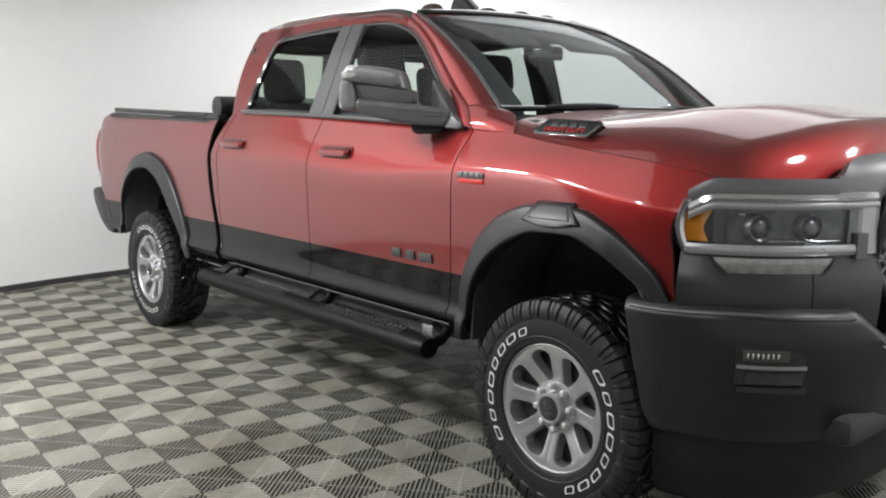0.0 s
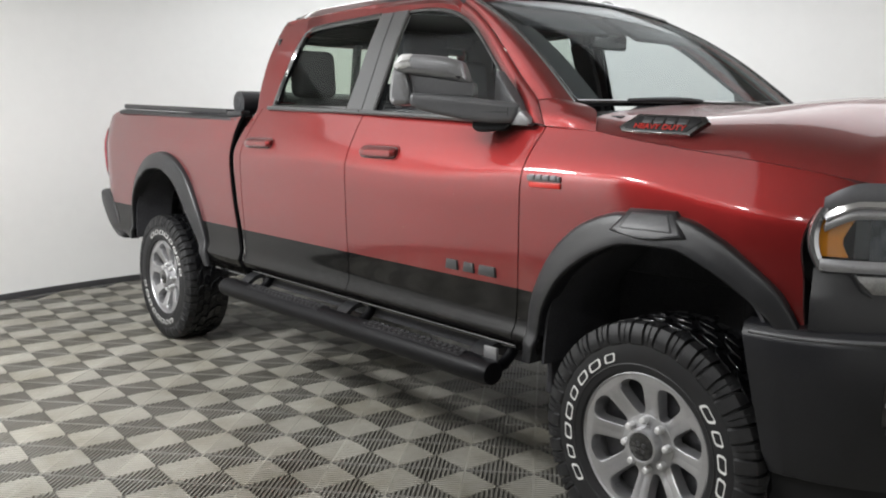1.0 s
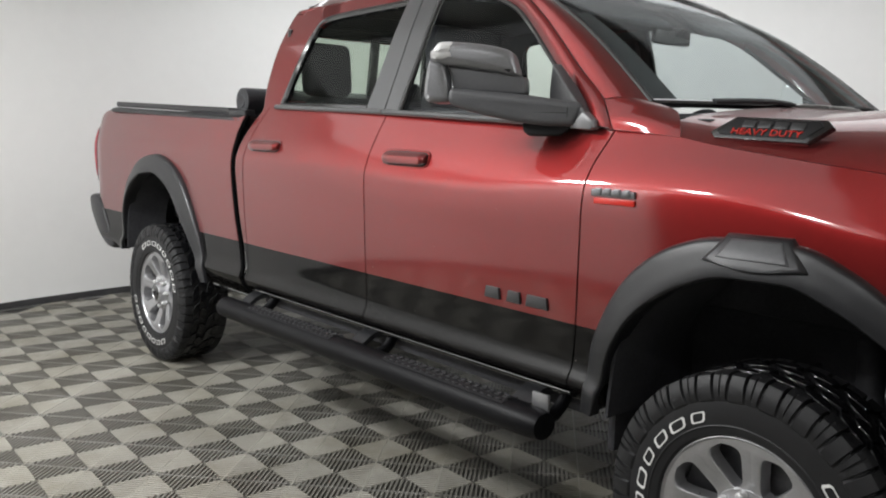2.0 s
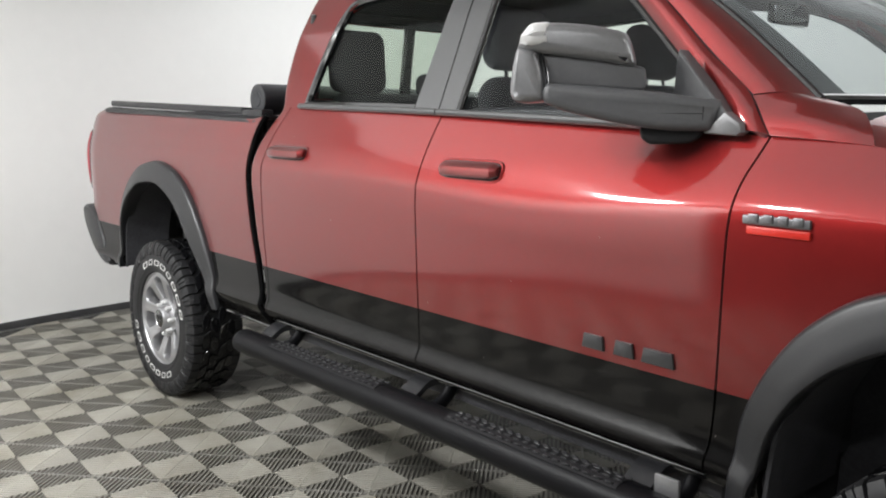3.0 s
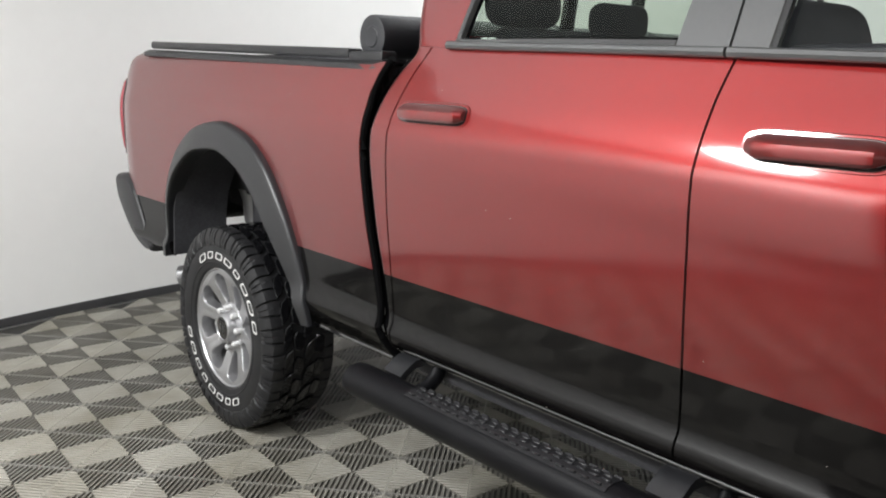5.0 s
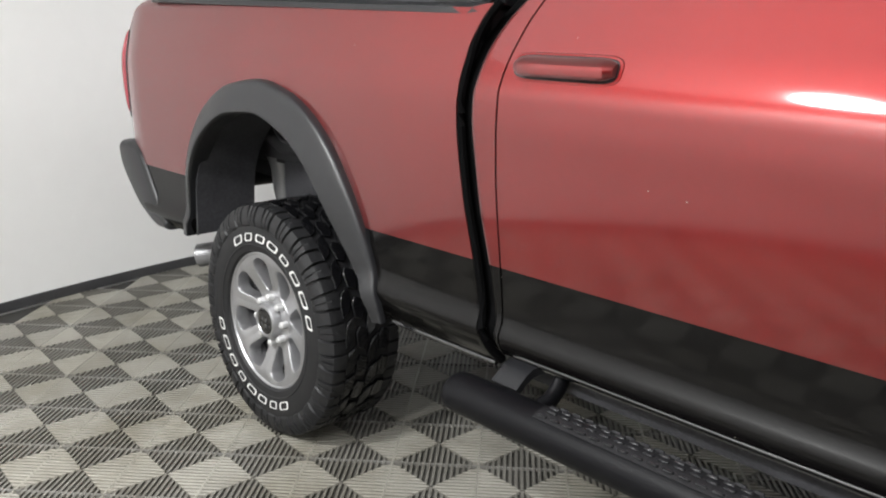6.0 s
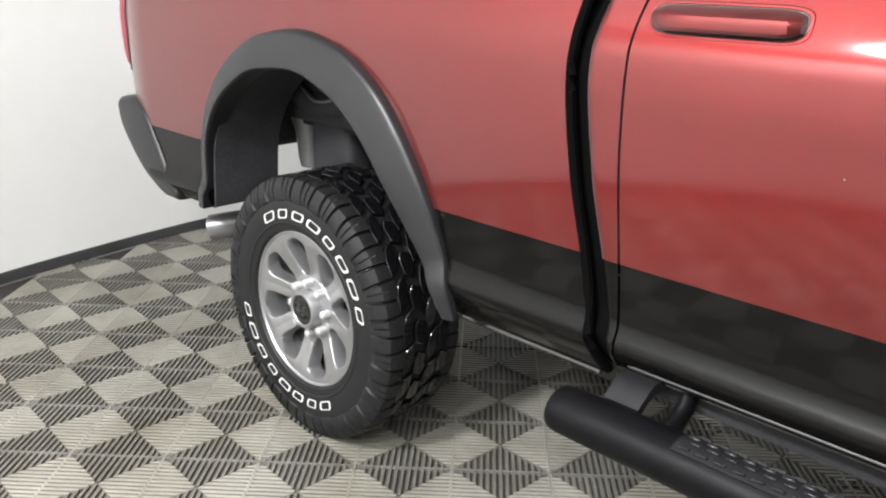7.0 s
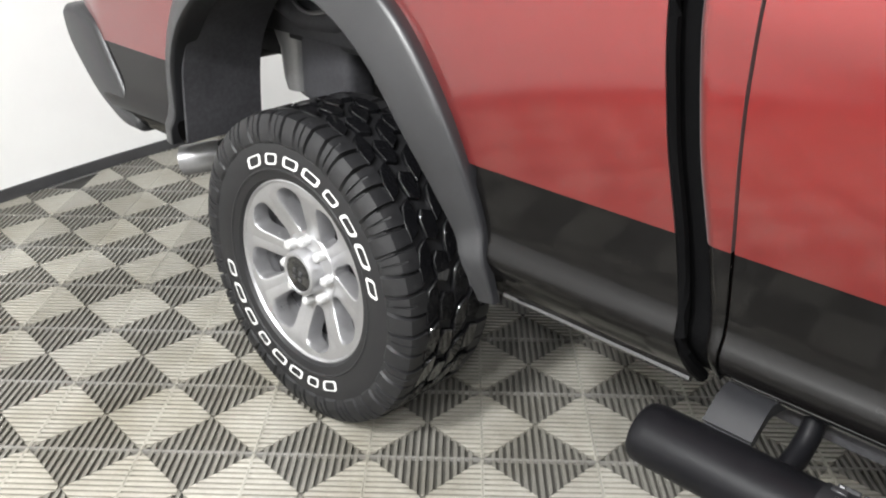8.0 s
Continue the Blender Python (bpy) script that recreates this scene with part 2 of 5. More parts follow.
def sheet(P, thick, out):
    """A curved plate: a grid of points, thickened away from the direction out."""
    P = np.array(P, float)
    n, m = P.shape[:2]
    du, dv = np.gradient(P, axis=0), np.gradient(P, axis=1)
    N = np.cross(du, dv)
    N /= np.linalg.norm(N, axis=2, keepdims=True) + 1e-12
    sign = 1 if np.mean(N @ np.array(out, float)) > 0 else -1
    V = np.concatenate([P.reshape(-1, 3), (P - sign * N * thick).reshape(-1, 3)])
    F = grid_faces(n, m) + [tuple(reversed(f)) for f in grid_faces(n, m, start=n * m)]
    rim = [i * m for i in range(n)] + [(n - 1) * m + j for j in range(1, m)] + [i * m + m - 1 for i in range(n - 2, -1, -1)] + [j for j in range(m - 2, 0, -1)]
    for a, b in zip(rim, rim[1:] + rim[:1]):
        F.append((a, b, b + n * m, a + n * m))
    return V.tolist(), F


def rbox(c, size, r=0.01, seg=2, turn=None, taper=None):
    """A box with rounded edges; taper: (sx, sy) scale of its top."""
    bm = bmesh.new()
    bmesh.ops.create_cube(bm, size=1.0)
    for v in bm.verts:
        k = taper if taper and v.co.z > 0 else (1, 1)
        v.co = Vector((v.co.x * size[0] * k[0], v.co.y * size[1] * k[1], v.co.z * size[2]))
    bmesh.ops.bevel(bm, geom=list(bm.edges), offset=min(r, min(size) * 0.48), segments=seg, affect="EDGES", profile=0.5)
    m = Matrix.Translation(c) @ (turn if turn else Matrix())
    bm.verts.index_update()
    out = [tuple(m @ v.co) for v in bm.verts], [tuple(v.index for v in f.verts) for f in bm.faces]
    bm.free()
    return out


def prism(poly, y0, y1, r=0.006, axis="y", seg=2):
    """A flat outline with depth and rounded rims: outline in (x, z) along y, or in (y, z) along x, or in (x, y) along z."""
    bm = bmesh.new()
    place = {"y": lambda a, b, d: (a, d, b), "x": lambda a, b, d: (d, a, b), "z": lambda a, b, d: (a, b, d)}[axis]
    low = [bm.verts.new(place(a, b, y0)) for a, b in poly]
    face = bm.faces.new(low)
    got = bmesh.ops.extrude_face_region(bm, geom=[face])
    shift = Vector(place(0, 0, y1 - y0))
    for v in got["geom"]:
        if isinstance(v, bmesh.types.BMVert):
            v.co += shift
    rims = [e for e in bm.edges if all(abs((v.co - low[0].co).dot(shift.normalized())) < 1e-6 for v in e.verts) or all(abs((v.co - low[0].co).dot(shift.normalized()) - shift.length) < 1e-6 for v in e.verts)]
    if r:
        bmesh.ops.bevel(bm, geom=rims, offset=r, segments=seg, affect="EDGES", profile=0.5)
    bm.verts.index_update()
    out = [tuple(v.co) for v in bm.verts], [tuple(v.index for v in f.verts) for f in bm.faces]
    bm.free()
    return out


def tube(path, radius, n=12, squash=1.0, closed=False):
    """A round bar along a line of points; radius: a number or one per point; squash: height over width."""
    P = np.array(path, float)
    R = np.full(len(P), radius) if np.isscalar(radius) else np.array(radius, float)
    V, F = [], []
    T = np.gradient(P, axis=0)
    if closed:
        T = np.roll(P, -1, 0) - np.roll(P, 1, 0)
    up = Vector((0, 0, 1)) if abs(Vector(T[0]).normalized().z) < 0.9 else Vector((1, 0, 0))
    for p, t, r in zip(P, T, R):
        t = Vector(t).normalized()
        side = t.cross(up).normalized()
        top = side.cross(t)
        for k in range(n):
            a = 2 * math.pi * k / n
            V.append(tuple(Vector(p) + side * (r * math.cos(a)) + top * (r * squash * math.sin(a))))
    F = grid_faces(len(P), n, closed=True)
    if closed:
        F += [((len(P) - 1) * n + j, (len(P) - 1) * n + (j + 1) % n, (j + 1) % n, j) for j in range(n)]
    else:
        F += [tuple(range(n)), tuple(range((len(P) - 1) * n, len(P) * n))]
    return V, F


def lathe(profile, n=48, cap=True):
    """Turns (radius, y) round the y axis."""
    V = [(r * math.cos(2 * math.pi * k / n), y, r * math.sin(2 * math.pi * k / n)) for r, y in profile for k in range(n)]
    F = grid_faces(len(profile), n, closed=True)
    if cap:
        F += [tuple(range(n)), tuple(range((len(profile) - 1) * n, len(profile) * n))]
    return V, F


def merged(*shapes):
    V, F = [], []
    for v, f in shapes:
        k = len(V)
        V += list(v)
        F += [tuple(i + k for i in q) for q in f]
    return V, F


def moved(shape, m):
    return [tuple(m @ Vector(v)) for v in shape[0]], shape[1]


def ease(v):
    v = min(1.0, max(0.0, v))
    return v * v * (3 - 2 * v)


def settle(v):
    """Where a point of the truck, laid out square to the axes, stands in the booth: parked slightly askew, cab a little lower, tail a little shorter."""
    x, y, z = v
    return (x - 0.015 * ease((x - 2.3) / 0.7) + 0.055 * ease((-0.55 - x) / 0.5),
            y - 0.018 - 0.0075 * x,
            z - 0.016 * ease((z - 1.28) / 0.15) * (1 - 0.6 * ease((z - 1.6) / 0.3)) - 0.011 * ease((z - 1.35) / 0.1) * (1 - ease((x - 0.9) / 0.08)))


def on_truck(ob):
    while ob:
        if ob.name.split(".")[0] == "wheel":
            return False
        if ob.name == "pickup_truck":
            return True
        ob = ob.parent
    return False


def part(name, shape, material, parent=None, label="", angle=38, outward=True):
    """Links a shape as one mesh object under a thing or a part."""
    data = bpy.data.meshes.new(name)
    if on_truck(parent):
        shape = [settle(v) for v in shape[0]], shape[1]
    data.from_pydata([tuple(v) for v in shape[0]], [], [tuple(f) for f in shape[1]])
    if outward:
        bm = bmesh.new()
        bm.from_mesh(data)
        bmesh.ops.recalc_face_normals(bm, faces=bm.faces)
        bm.to_mesh(data)
        bm.free()
    for m in material if isinstance(material, (list, tuple)) else [material]:
        data.materials.append(m)
    data.shade_smooth()
    data.set_sharp_from_angle(angle=radians(angle))
    ob = new(name, data)
    if parent:
        ob.parent = parent
    if label:
        ob["label"] = label
    return ob


def empty(name, parent=None, at=(0, 0, 0)):
    ob = new(name)
    ob.location = at
    ob.empty_display_size = 0.1
    if parent:
        ob.parent = parent
    return ob


# ---- the booth: curved wall, ceiling, skirting ----
WALL_LINE = [(1.05, -4.08), (0.2, -4.0), (-0.7, -3.6), (-1.4, -2.75), (-1.80, -1.7), (-2.02, -0.8), (-2.12, 0.0), (-2.15, 0.9), (-1.95, 2.1), (-1.25, 3.1), (0.0, 3.75), (1.6, 3.95),
             (3.6, 3.95), (5.4, 3.8), (6.8, 3.0), (7.5, 1.4), (7.6, -0.4), (7.3, -2.2), (6.5, -3.5), (5.2, -4.08)]
line = spline(WALL_LINE, 120)
side = np.gradient(line, axis=0)
side = np.stack([side[:, 1], -side[:, 0]], 1)
side /= np.linalg.norm(side, axis=1, keepdims=True)
if side[40] @ (line[40] - np.array([2.5, 0])) < 0:
    side = -side


def wall_band(inner, outer, z0, z1):
    P = [[(*(p + s * d), z) for d, z in ((inner, z0), (inner, z1), (outer, z1), (outer, z0))] for p, s in zip(line, side)]
    V = np.array(P).reshape(-1, 3).tolist()
    return V, grid_faces(len(line), 4, closed=True) + [(0, 1, 2, 3), tuple(len(V) - 4 + k for k in range(4))]


tagged(part("wall_curved", wall_band(0.0, 0.12, 0.0, CEILING), WALL), "smooth white curved photo booth wall", "wall", kind="structure")
tagged(part("baseboard", wall_band(-0.012, -0.0005, 0.013, 0.062), SKIRTING), "thin dark strip along the foot of the white wall", "baseboard", kind="structure")
tagged(part("wall_header", rbox((3.12, -4.14, CEILING - 0.235), (4.14, 0.12, 0.47), 0.004), WALL), "white wall panel above the booth's entrance", "wall", kind="structure")
tagged(part("ceiling", rbox((2.65, -0.06, CEILING + 0.06), (10.6, 8.5, 0.12), 0.004), CEILING_PAINT), "plain grey ceiling over the booth", "ceiling", kind="structure")
# unseen dark walls and ceiling, added for the dark reflection of the entrance
for nm, c, sz in (("wall_outer_south", (3.1, -9.0, CEILING / 2), (9.0, 0.15, CEILING)), ("wall_outer_west", (-1.4, -6.6, CEILING / 2), (0.15, 4.9, CEILING)), ("wall_outer_east", (7.6, -6.6, CEILING / 2), (0.15, 4.9, CEILING))):
    tagged(part(nm, rbox(c, sz, 0.004), OUTER), "unseen dark wall closing the space beyond the entrance", "wall", kind="structure")
tagged(part("ceiling_outer", rbox((3.1, -6.7, CEILING + 0.06), (9.2, 4.7, 0.12), 0.004), OUTER), "unseen dark ceiling beyond the booth", "ceiling", kind="structure")

for x, y, r, watts in LAMP_SPOTS:
    lamp = tagged(empty("ceiling_lamp", at=(x, y, LAMP_Z)), "round white ceiling lamp with a glowing diffuser", "lamp", "ceiling lamps")
    part("housing", moved(lathe([(r, -0.05), (r + 0.01, -0.045), (r + 0.01, 0.0), (r + 0.005, 0.0)], 36), Matrix.Rotation(radians(90), 4, "X")), LAMP_METAL, lamp)
    part("diffuser", moved(lathe([(0.01, -0.054), (r * 0.6, -0.054), (r * 0.94, -0.0515)], 36), Matrix.Rotation(radians(90), 4, "X")), DIFFUSER, lamp)
    light = bpy.data.lights.new("lamp_light", "AREA")
    light.shape, light.size, light.energy, light.color = "DISK", r * 1.85, watts, (0.99, 0.995, 1.0)
    lo = new("lamp_light", light)
    lo.location = (x, y, LAMP_Z - 0.062)
    part("stem", tube([(0, 0, -0.01), (0, 0, CEILING - LAMP_Z)], 0.02, 12), LAMP_METAL, lamp)
# unseen soft panels, added to fill the booth with light
for x, y, long, wide, watts in FILL_PANELS:
    lamp = tagged(empty("ceiling_panel_light", at=(x, y, CEILING)), "added wide soft white fill panel, unseen under the ceiling", "lamp", "ceiling light panels")
    part("housing", rbox((0, 0, -0.02), (long + 0.06, wide + 0.06, 0.04), 0.008), LAMP_METAL, lamp)
    part("diffuser", rbox((0, 0, -0.043), (long, wide, 0.006), 0.002), FILL_GLOW, lamp)
    light = bpy.data.lights.new("panel_light", "AREA")
    light.shape, light.size, light.size_y, light.energy, light.color = "RECTANGLE", long, wide, watts, (0.955, 0.98, 1.01)
    lo = new("panel_light", light)
    lo.location = (x, y, CEILING - 0.05)


# ---- the pickup truck: x forward from the rear axle, w outward from its centre line ----
YC, WHEELBASE, HUB_Z = 0.12, 3.785, 0.413
truck = tagged(empty("pickup_truck"), "red crew cab pickup truck with black lower body panels", "pickup truck")

body_w = curve((0.48, 0.875), (0.55, 0.90), (0.595, 0.940), (0.628, 0.962), (0.652, 0.968), (0.692, 0.951), (0.72, 0.949), (0.80, 0.951), (0.95, 0.957), (1.10, 0.961), (1.18, 0.964), (1.24, 0.963), (1.268, 0.956), (1.303, 0.944), (1.338, 0.931), (1.378, 0.915), (1.43, 0.893), (1.50, 0.861), (1.60, 0.815))
fore_w = curve((0.48, 0.875), (0.55, 0.90), (0.595, 0.940), (0.628, 0.962), (0.652, 0.968), (0.692, 0.951), (0.72, 0.949), (0.80, 0.951), (0.95, 0.957), (1.10, 0.961), (1.20, 0.964), (1.25, 0.962), (1.272, 0.958), (1.285, 0.953), (1.30, 0.946), (1.36, 0.918), (1.42, 0.890), (1.50, 0.852), (1.60, 0.805))
bed_w = curve((0.48, 0.875), (0.55, 0.90), (0.595, 0.938), (0.628, 0.958), (0.652, 0.965), (0.692, 0.949), (0.72, 0.946), (0.80, 0.947), (0.95, 0.952), (1.10, 0.956), (1.20, 0.957), (1.26, 0.953), (1.32, 0.941), (1.42, 0.925), (1.475, 0.912), (1.50, 0.897), (1.515, 0.875))
NOSE_X, NOSE_A, NOSE_N = 4.02, 0.66, 2.5


def nose(x):
    """How the body narrows towards the nose and the tail."""
    if x > NOSE_X:
        return max(0.0, 1 - min(1, (x - NOSE_X) / NOSE_A) ** NOSE_N) ** (1 / NOSE_N)
    return 1 - (1.0 * (-1.0 - x) ** 2 if x < -1.0 else 0)


crease_fall = curve((1.3, 0.0), (1.67, 0.0), (2.55, 0.033), (2.9, 0.027), (3.3, 0.012), (3.6, 0.016), (4.04, 0.077), (4.5, 0.13))


def side_w(x, z):
    """Half width of the body: the shoulder crease falls and sharpens towards the nose."""
    fall = crease_fall(x)
    keep = max(0.0, x - 3.2) * 0.085
    fade = ease((z - 0.95) / 0.2) * (1 - ease((z - 1.28) / 0.22) * ease((x - 3.0) / 0.3))
    zz, k = z + keep + (fall - keep) * fade, ease((x - 2.6) / 0.5)
    return (body_w(zz) * (1 - k) + fore_w(zz) * k) * nose(x)


def bedside_w(x, z):
    return bed_w(z) * nose(x)


def glass_w(x, z):
    return 0.862 - 0.41 * (z - 1.50) - 0.06 * max(0.0, z - 1.8) ** 1.0


def panel(s, left, right, low, high, width, nu, nv, thick=0.022, lift=0.0):
    """A body panel on the side s (1 right, -1 left) between two edges x(z) and two edges z(x)."""
    P = []
    for i in range(nu + 1):
        row = []
        for j in range(nv + 1):
            u, v = i / nu, j / nv
            x, z = left(1.0) + (right(1.0) - left(1.0)) * u, 1.0
            for _ in range(14):
                z = low(x) + (high(x) - low(x)) * v
                x = 0.5 * x + 0.5 * (left(z) + (right(z) - left(z)) * u)
            row.append((x, YC - s * (width(x, z) + lift), z))
        P.append(row)
    return sheet(P, thick, (0, -s, 0))


def round_off(d, r=0.05):
    """How far a panel turns in near its end, at the distance d from it."""
    return 0.0 if d >= r else r * (1 - math.sqrt(max(0.0, 1 - (1 - max(d, 0.0) / r) ** 2)))


def const(v):
    return lambda _: v


gap = curve((0.56, 1.065), (0.66, 1.04), (0.82, 1.01), (1.0, 0.972), (1.19, 0.952), (1.35, 0.972), (1.42, 1.0), (1.48, 1.05))
bed_front = lambda z: gap(z) - 0.050
bed_rear = curve((0.58, -0.93), (0.70, -1.09), (0.88, -1.185), (1.04, -1.215), (1.35, -1.18), (1.46, -1.105), (1.50, -1.02), (1.515, -0.96))
arch_rear = curve((-0.56, 0.60), (-0.54, 0.78), (-0.46, 0.95), (-0.33, 1.07), (-0.17, 1.14), (0.0, 1.16), (0.16, 1.125), (0.30, 1.03), (0.42, 0.87), (0.505, 0.70), (0.56, 0.555))
bed_low = lambda x: arch_rear(x) if -0.56 < x < 0.56 else (0.60 if x < 0 else 0.552)
bed_top = lambda x: 1.512 - 0.026 * (x + 0.95)
belt = curve((0.9, 1.512), (1.24, 1.500), (2.06, 1.478), (2.84, 1.450), (3.25, 1.432))
door_rear = curve((0.60, 1.075), (0.83, 1.06), (1.08, 1.045), (1.25, 1.05), (1.40, 1.075), (1.50, 1.125))
door_mid = curve((0.62, 2.07), (1.2, 2.062), (1.38, 2.066), (1.5, 2.085))
door_front = curve((0.62, 3.17), (0.83, 3.185), (1.17, 3.195), (1.30, 3.205), (1.41, 3.235), (1.47, 3.255))
sill = lambda x: 0.625
TWO_TONE = 0.827
arch_front = curve((3.28, 0.58), (3.31, 0.76), (3.37, 0.89), (3.48, 1.0), (3.62, 1.075), (3.76, 1.10), (3.90, 1.095), (4.03, 1.05), (4.14, 0.97), (4.22, 0.88), (4.27, 0.80))
hood_edge = curve((3.2, 1.44), (3.42, 1.423), (3.60, 1.394), (3.8, 1.365), (4.1, 1.325), (4.3, 1.292), (4.45, 1.265), (4.6, 1.24))
fender_front = curve((0.78, 4.27), (0.93, 4.25), (1.02, 4.245), (1.1, 4.235), (1.18, 4.25), (1.235, 4.30), (1.27, 4.42))


def shifted(f, d):
    return lambda v: f(v) + d


def two_tone(s, name, left, right, low, high, width, nu, nv, parent, label=""):
    """A panel in red above and black below the paint line, met at a fine raised edge."""
    up = part(name, panel(s, left, right, lambda x: max(low(x), TWO_TONE), high, width, nu, nv), RED, parent, label)
    part("lower_panel", panel(s, left, right, low, const(TWO_TONE), width, nu, max(8, nv // 3), lift=-0.0012), LOWER, up, "satin black lower paint")
    return up


doors = {}
for s in (1, -1):
    # bed side: three pieces that butt under the flare, so that the arch stays clean
    bed = part("bed_side", panel(s, bed_rear, bed_front, lambda x: max(bed_low(x), TWO_TONE), bed_top, bedside_w, 150, 34), RED, truck)
    part("lower_panel", panel(s, const(0.535), bed_front, lambda x: 0.552, const(TWO_TONE), bedside_w, 14, 22, lift=-0.0012), LOWER, bed, "satin black lower paint")
    part("lower_corner", panel(s, bed_rear, const(-0.555), const(0.60), const(TWO_TONE), bedside_w, 14, 12, lift=-0.0012), LOWER, bed, "satin black lower paint")
    part("bed_lip", tube([(x, YC - s * 0.895, 0.547) for x in np.linspace(0.58, 1.0, 12)], 0.008, 8), GLOSS_BLACK, bed)
    # near-black tube added over the red panel edge to keep the gap dark
    part("bed_edge_shade", tube([(bed_front(z) + 0.003, YC - s * (bedside_w(bed_front(z), z) - 0.014), z) for z in np.linspace(0.56, 1.47, 30)], 0.0125, 8), GAP_BLACK, bed)
    # cab post behind the rear door, and a near-black sheet for the deep gap's shade
    two_tone(s, "cab_post", gap, shifted(door_rear, -0.004), const(0.60), belt, lambda x, z: side_w(x, z) - round_off(x - gap(z), 0.022), 16, 34, truck)
    part("gap_seal", panel(s, shifted(bed_front, 0.0), gap, const(0.57), lambda x: 1.47, lambda x, z: side_w(x, z) - 0.035, 3, 30), GAP_BLACK, truck)
    doors[s, "rear"] = two_tone(s, "rear_door", shifted(door_rear, 0.002), shifted(door_mid, -0.003), sill, belt, side_w, 40, 40, truck)
    doors[s, "front"] = two_tone(s, "front_door", shifted(door_mid, 0.003), shifted(door_front, -0.003), sill, belt, side_w, 44, 40, truck)
    fen = part("front_fender", panel(s, shifted(door_front, 0.003), fender_front, lambda x: max(arch_front(x) if x > 3.28 else TWO_TONE, TWO_TONE), hood_edge, side_w, 90, 34), RED, truck)
    part("lower_panel", panel(s, shifted(door_front, 0.003), const(3.31), const(0.60), const(TWO_TONE), side_w, 5, 14, lift=-0.0012), LOWER, fen, "satin black lower paint")
    # rocker under the doors
    part("rocker", tube([(x, YC - s * 0.908, 0.594) for x in np.linspace(1.08, 3.2, 30)], 0.012, 14), GLOSS_BLACK, truck)
    part("rocker_skirt", rbox((2.12, YC - s * 0.80, 0.56), (2.1, 0.13, 0.09), 0.02), DARK, truck)

# greenhouse: pillars, rails, glass
win_rear_edge = curve((1.48, 1.222), (1.60, 1.236), (1.72, 1.257), (1.80, 1.282), (1.86, 1.32), (1.90, 1.39), (1.91, 1.45))
cab_back = curve((1.40, 1.05), (1.46, 1.045), (1.51, 1.03), (1.56, 1.006), (1.65, 0.980), (1.75, 0.970), (1.88, 0.986), (1.94, 1.004), (1.985, 1.038))
b_rear = lambda z: 1.935 + 0.030 * (z - 1.48) / 0.42
b_front = lambda z: 2.150 + 0.02 * (z - 1.48) / 0.42
win_top = curve((1.32, 1.885), (1.40, 1.910), (1.6, 1.922), (1.95, 1.932), (2.2, 1.932), (2.42, 1.916), (2.56, 1.882), (2.66, 1.837), (2.76, 1.772))
roof_line = curve((1.0, 1.965), (1.06, 1.97), (1.3, 1.98), (1.9, 1.99), (2.3, 1.98), (2.5, 1.952), (2.62, 1.885), (2.72, 1.835), (2.82, 1.77))
a_edge = [(2.56, 1.882), (2.66, 1.838), (2.76, 1.772), (2.86, 1.694), (2.96, 1.612), (3.06, 1.528), (3.155, 1.440)]


FRAME_SEAM = [(2.60, 0.708, 1.928), (2.72, 0.735, 1.866), (2.836, 0.764, 1.791), (2.94, 0.794, 1.712), (3.038, 0.822, 1.632), (3.176, 0.860, 1.526), (3.210, 0.880, 1.480), (3.242, 0.892, 1.436)]


def ws_point(k, u):
    """The windscreen: k from its header down to its foot, u across from -1 to 1; gives x, w, z."""
    top = np.array([2.615 + 0.06 * (1 - u * u), 0.680 * u, 1.950 + 0.028 * (1 - u * u)])
    low = np.array([3.315 + 0.17 * (1 - u * u), 0.806 * u, 1.515 + 0.005 * (1 - u * u)])
    return (1 - k) * top + k * low + np.array([0.02, 0, 0.03]) * math.sin(math.pi * k) * (1 + 0.7 * (1 - u * u))


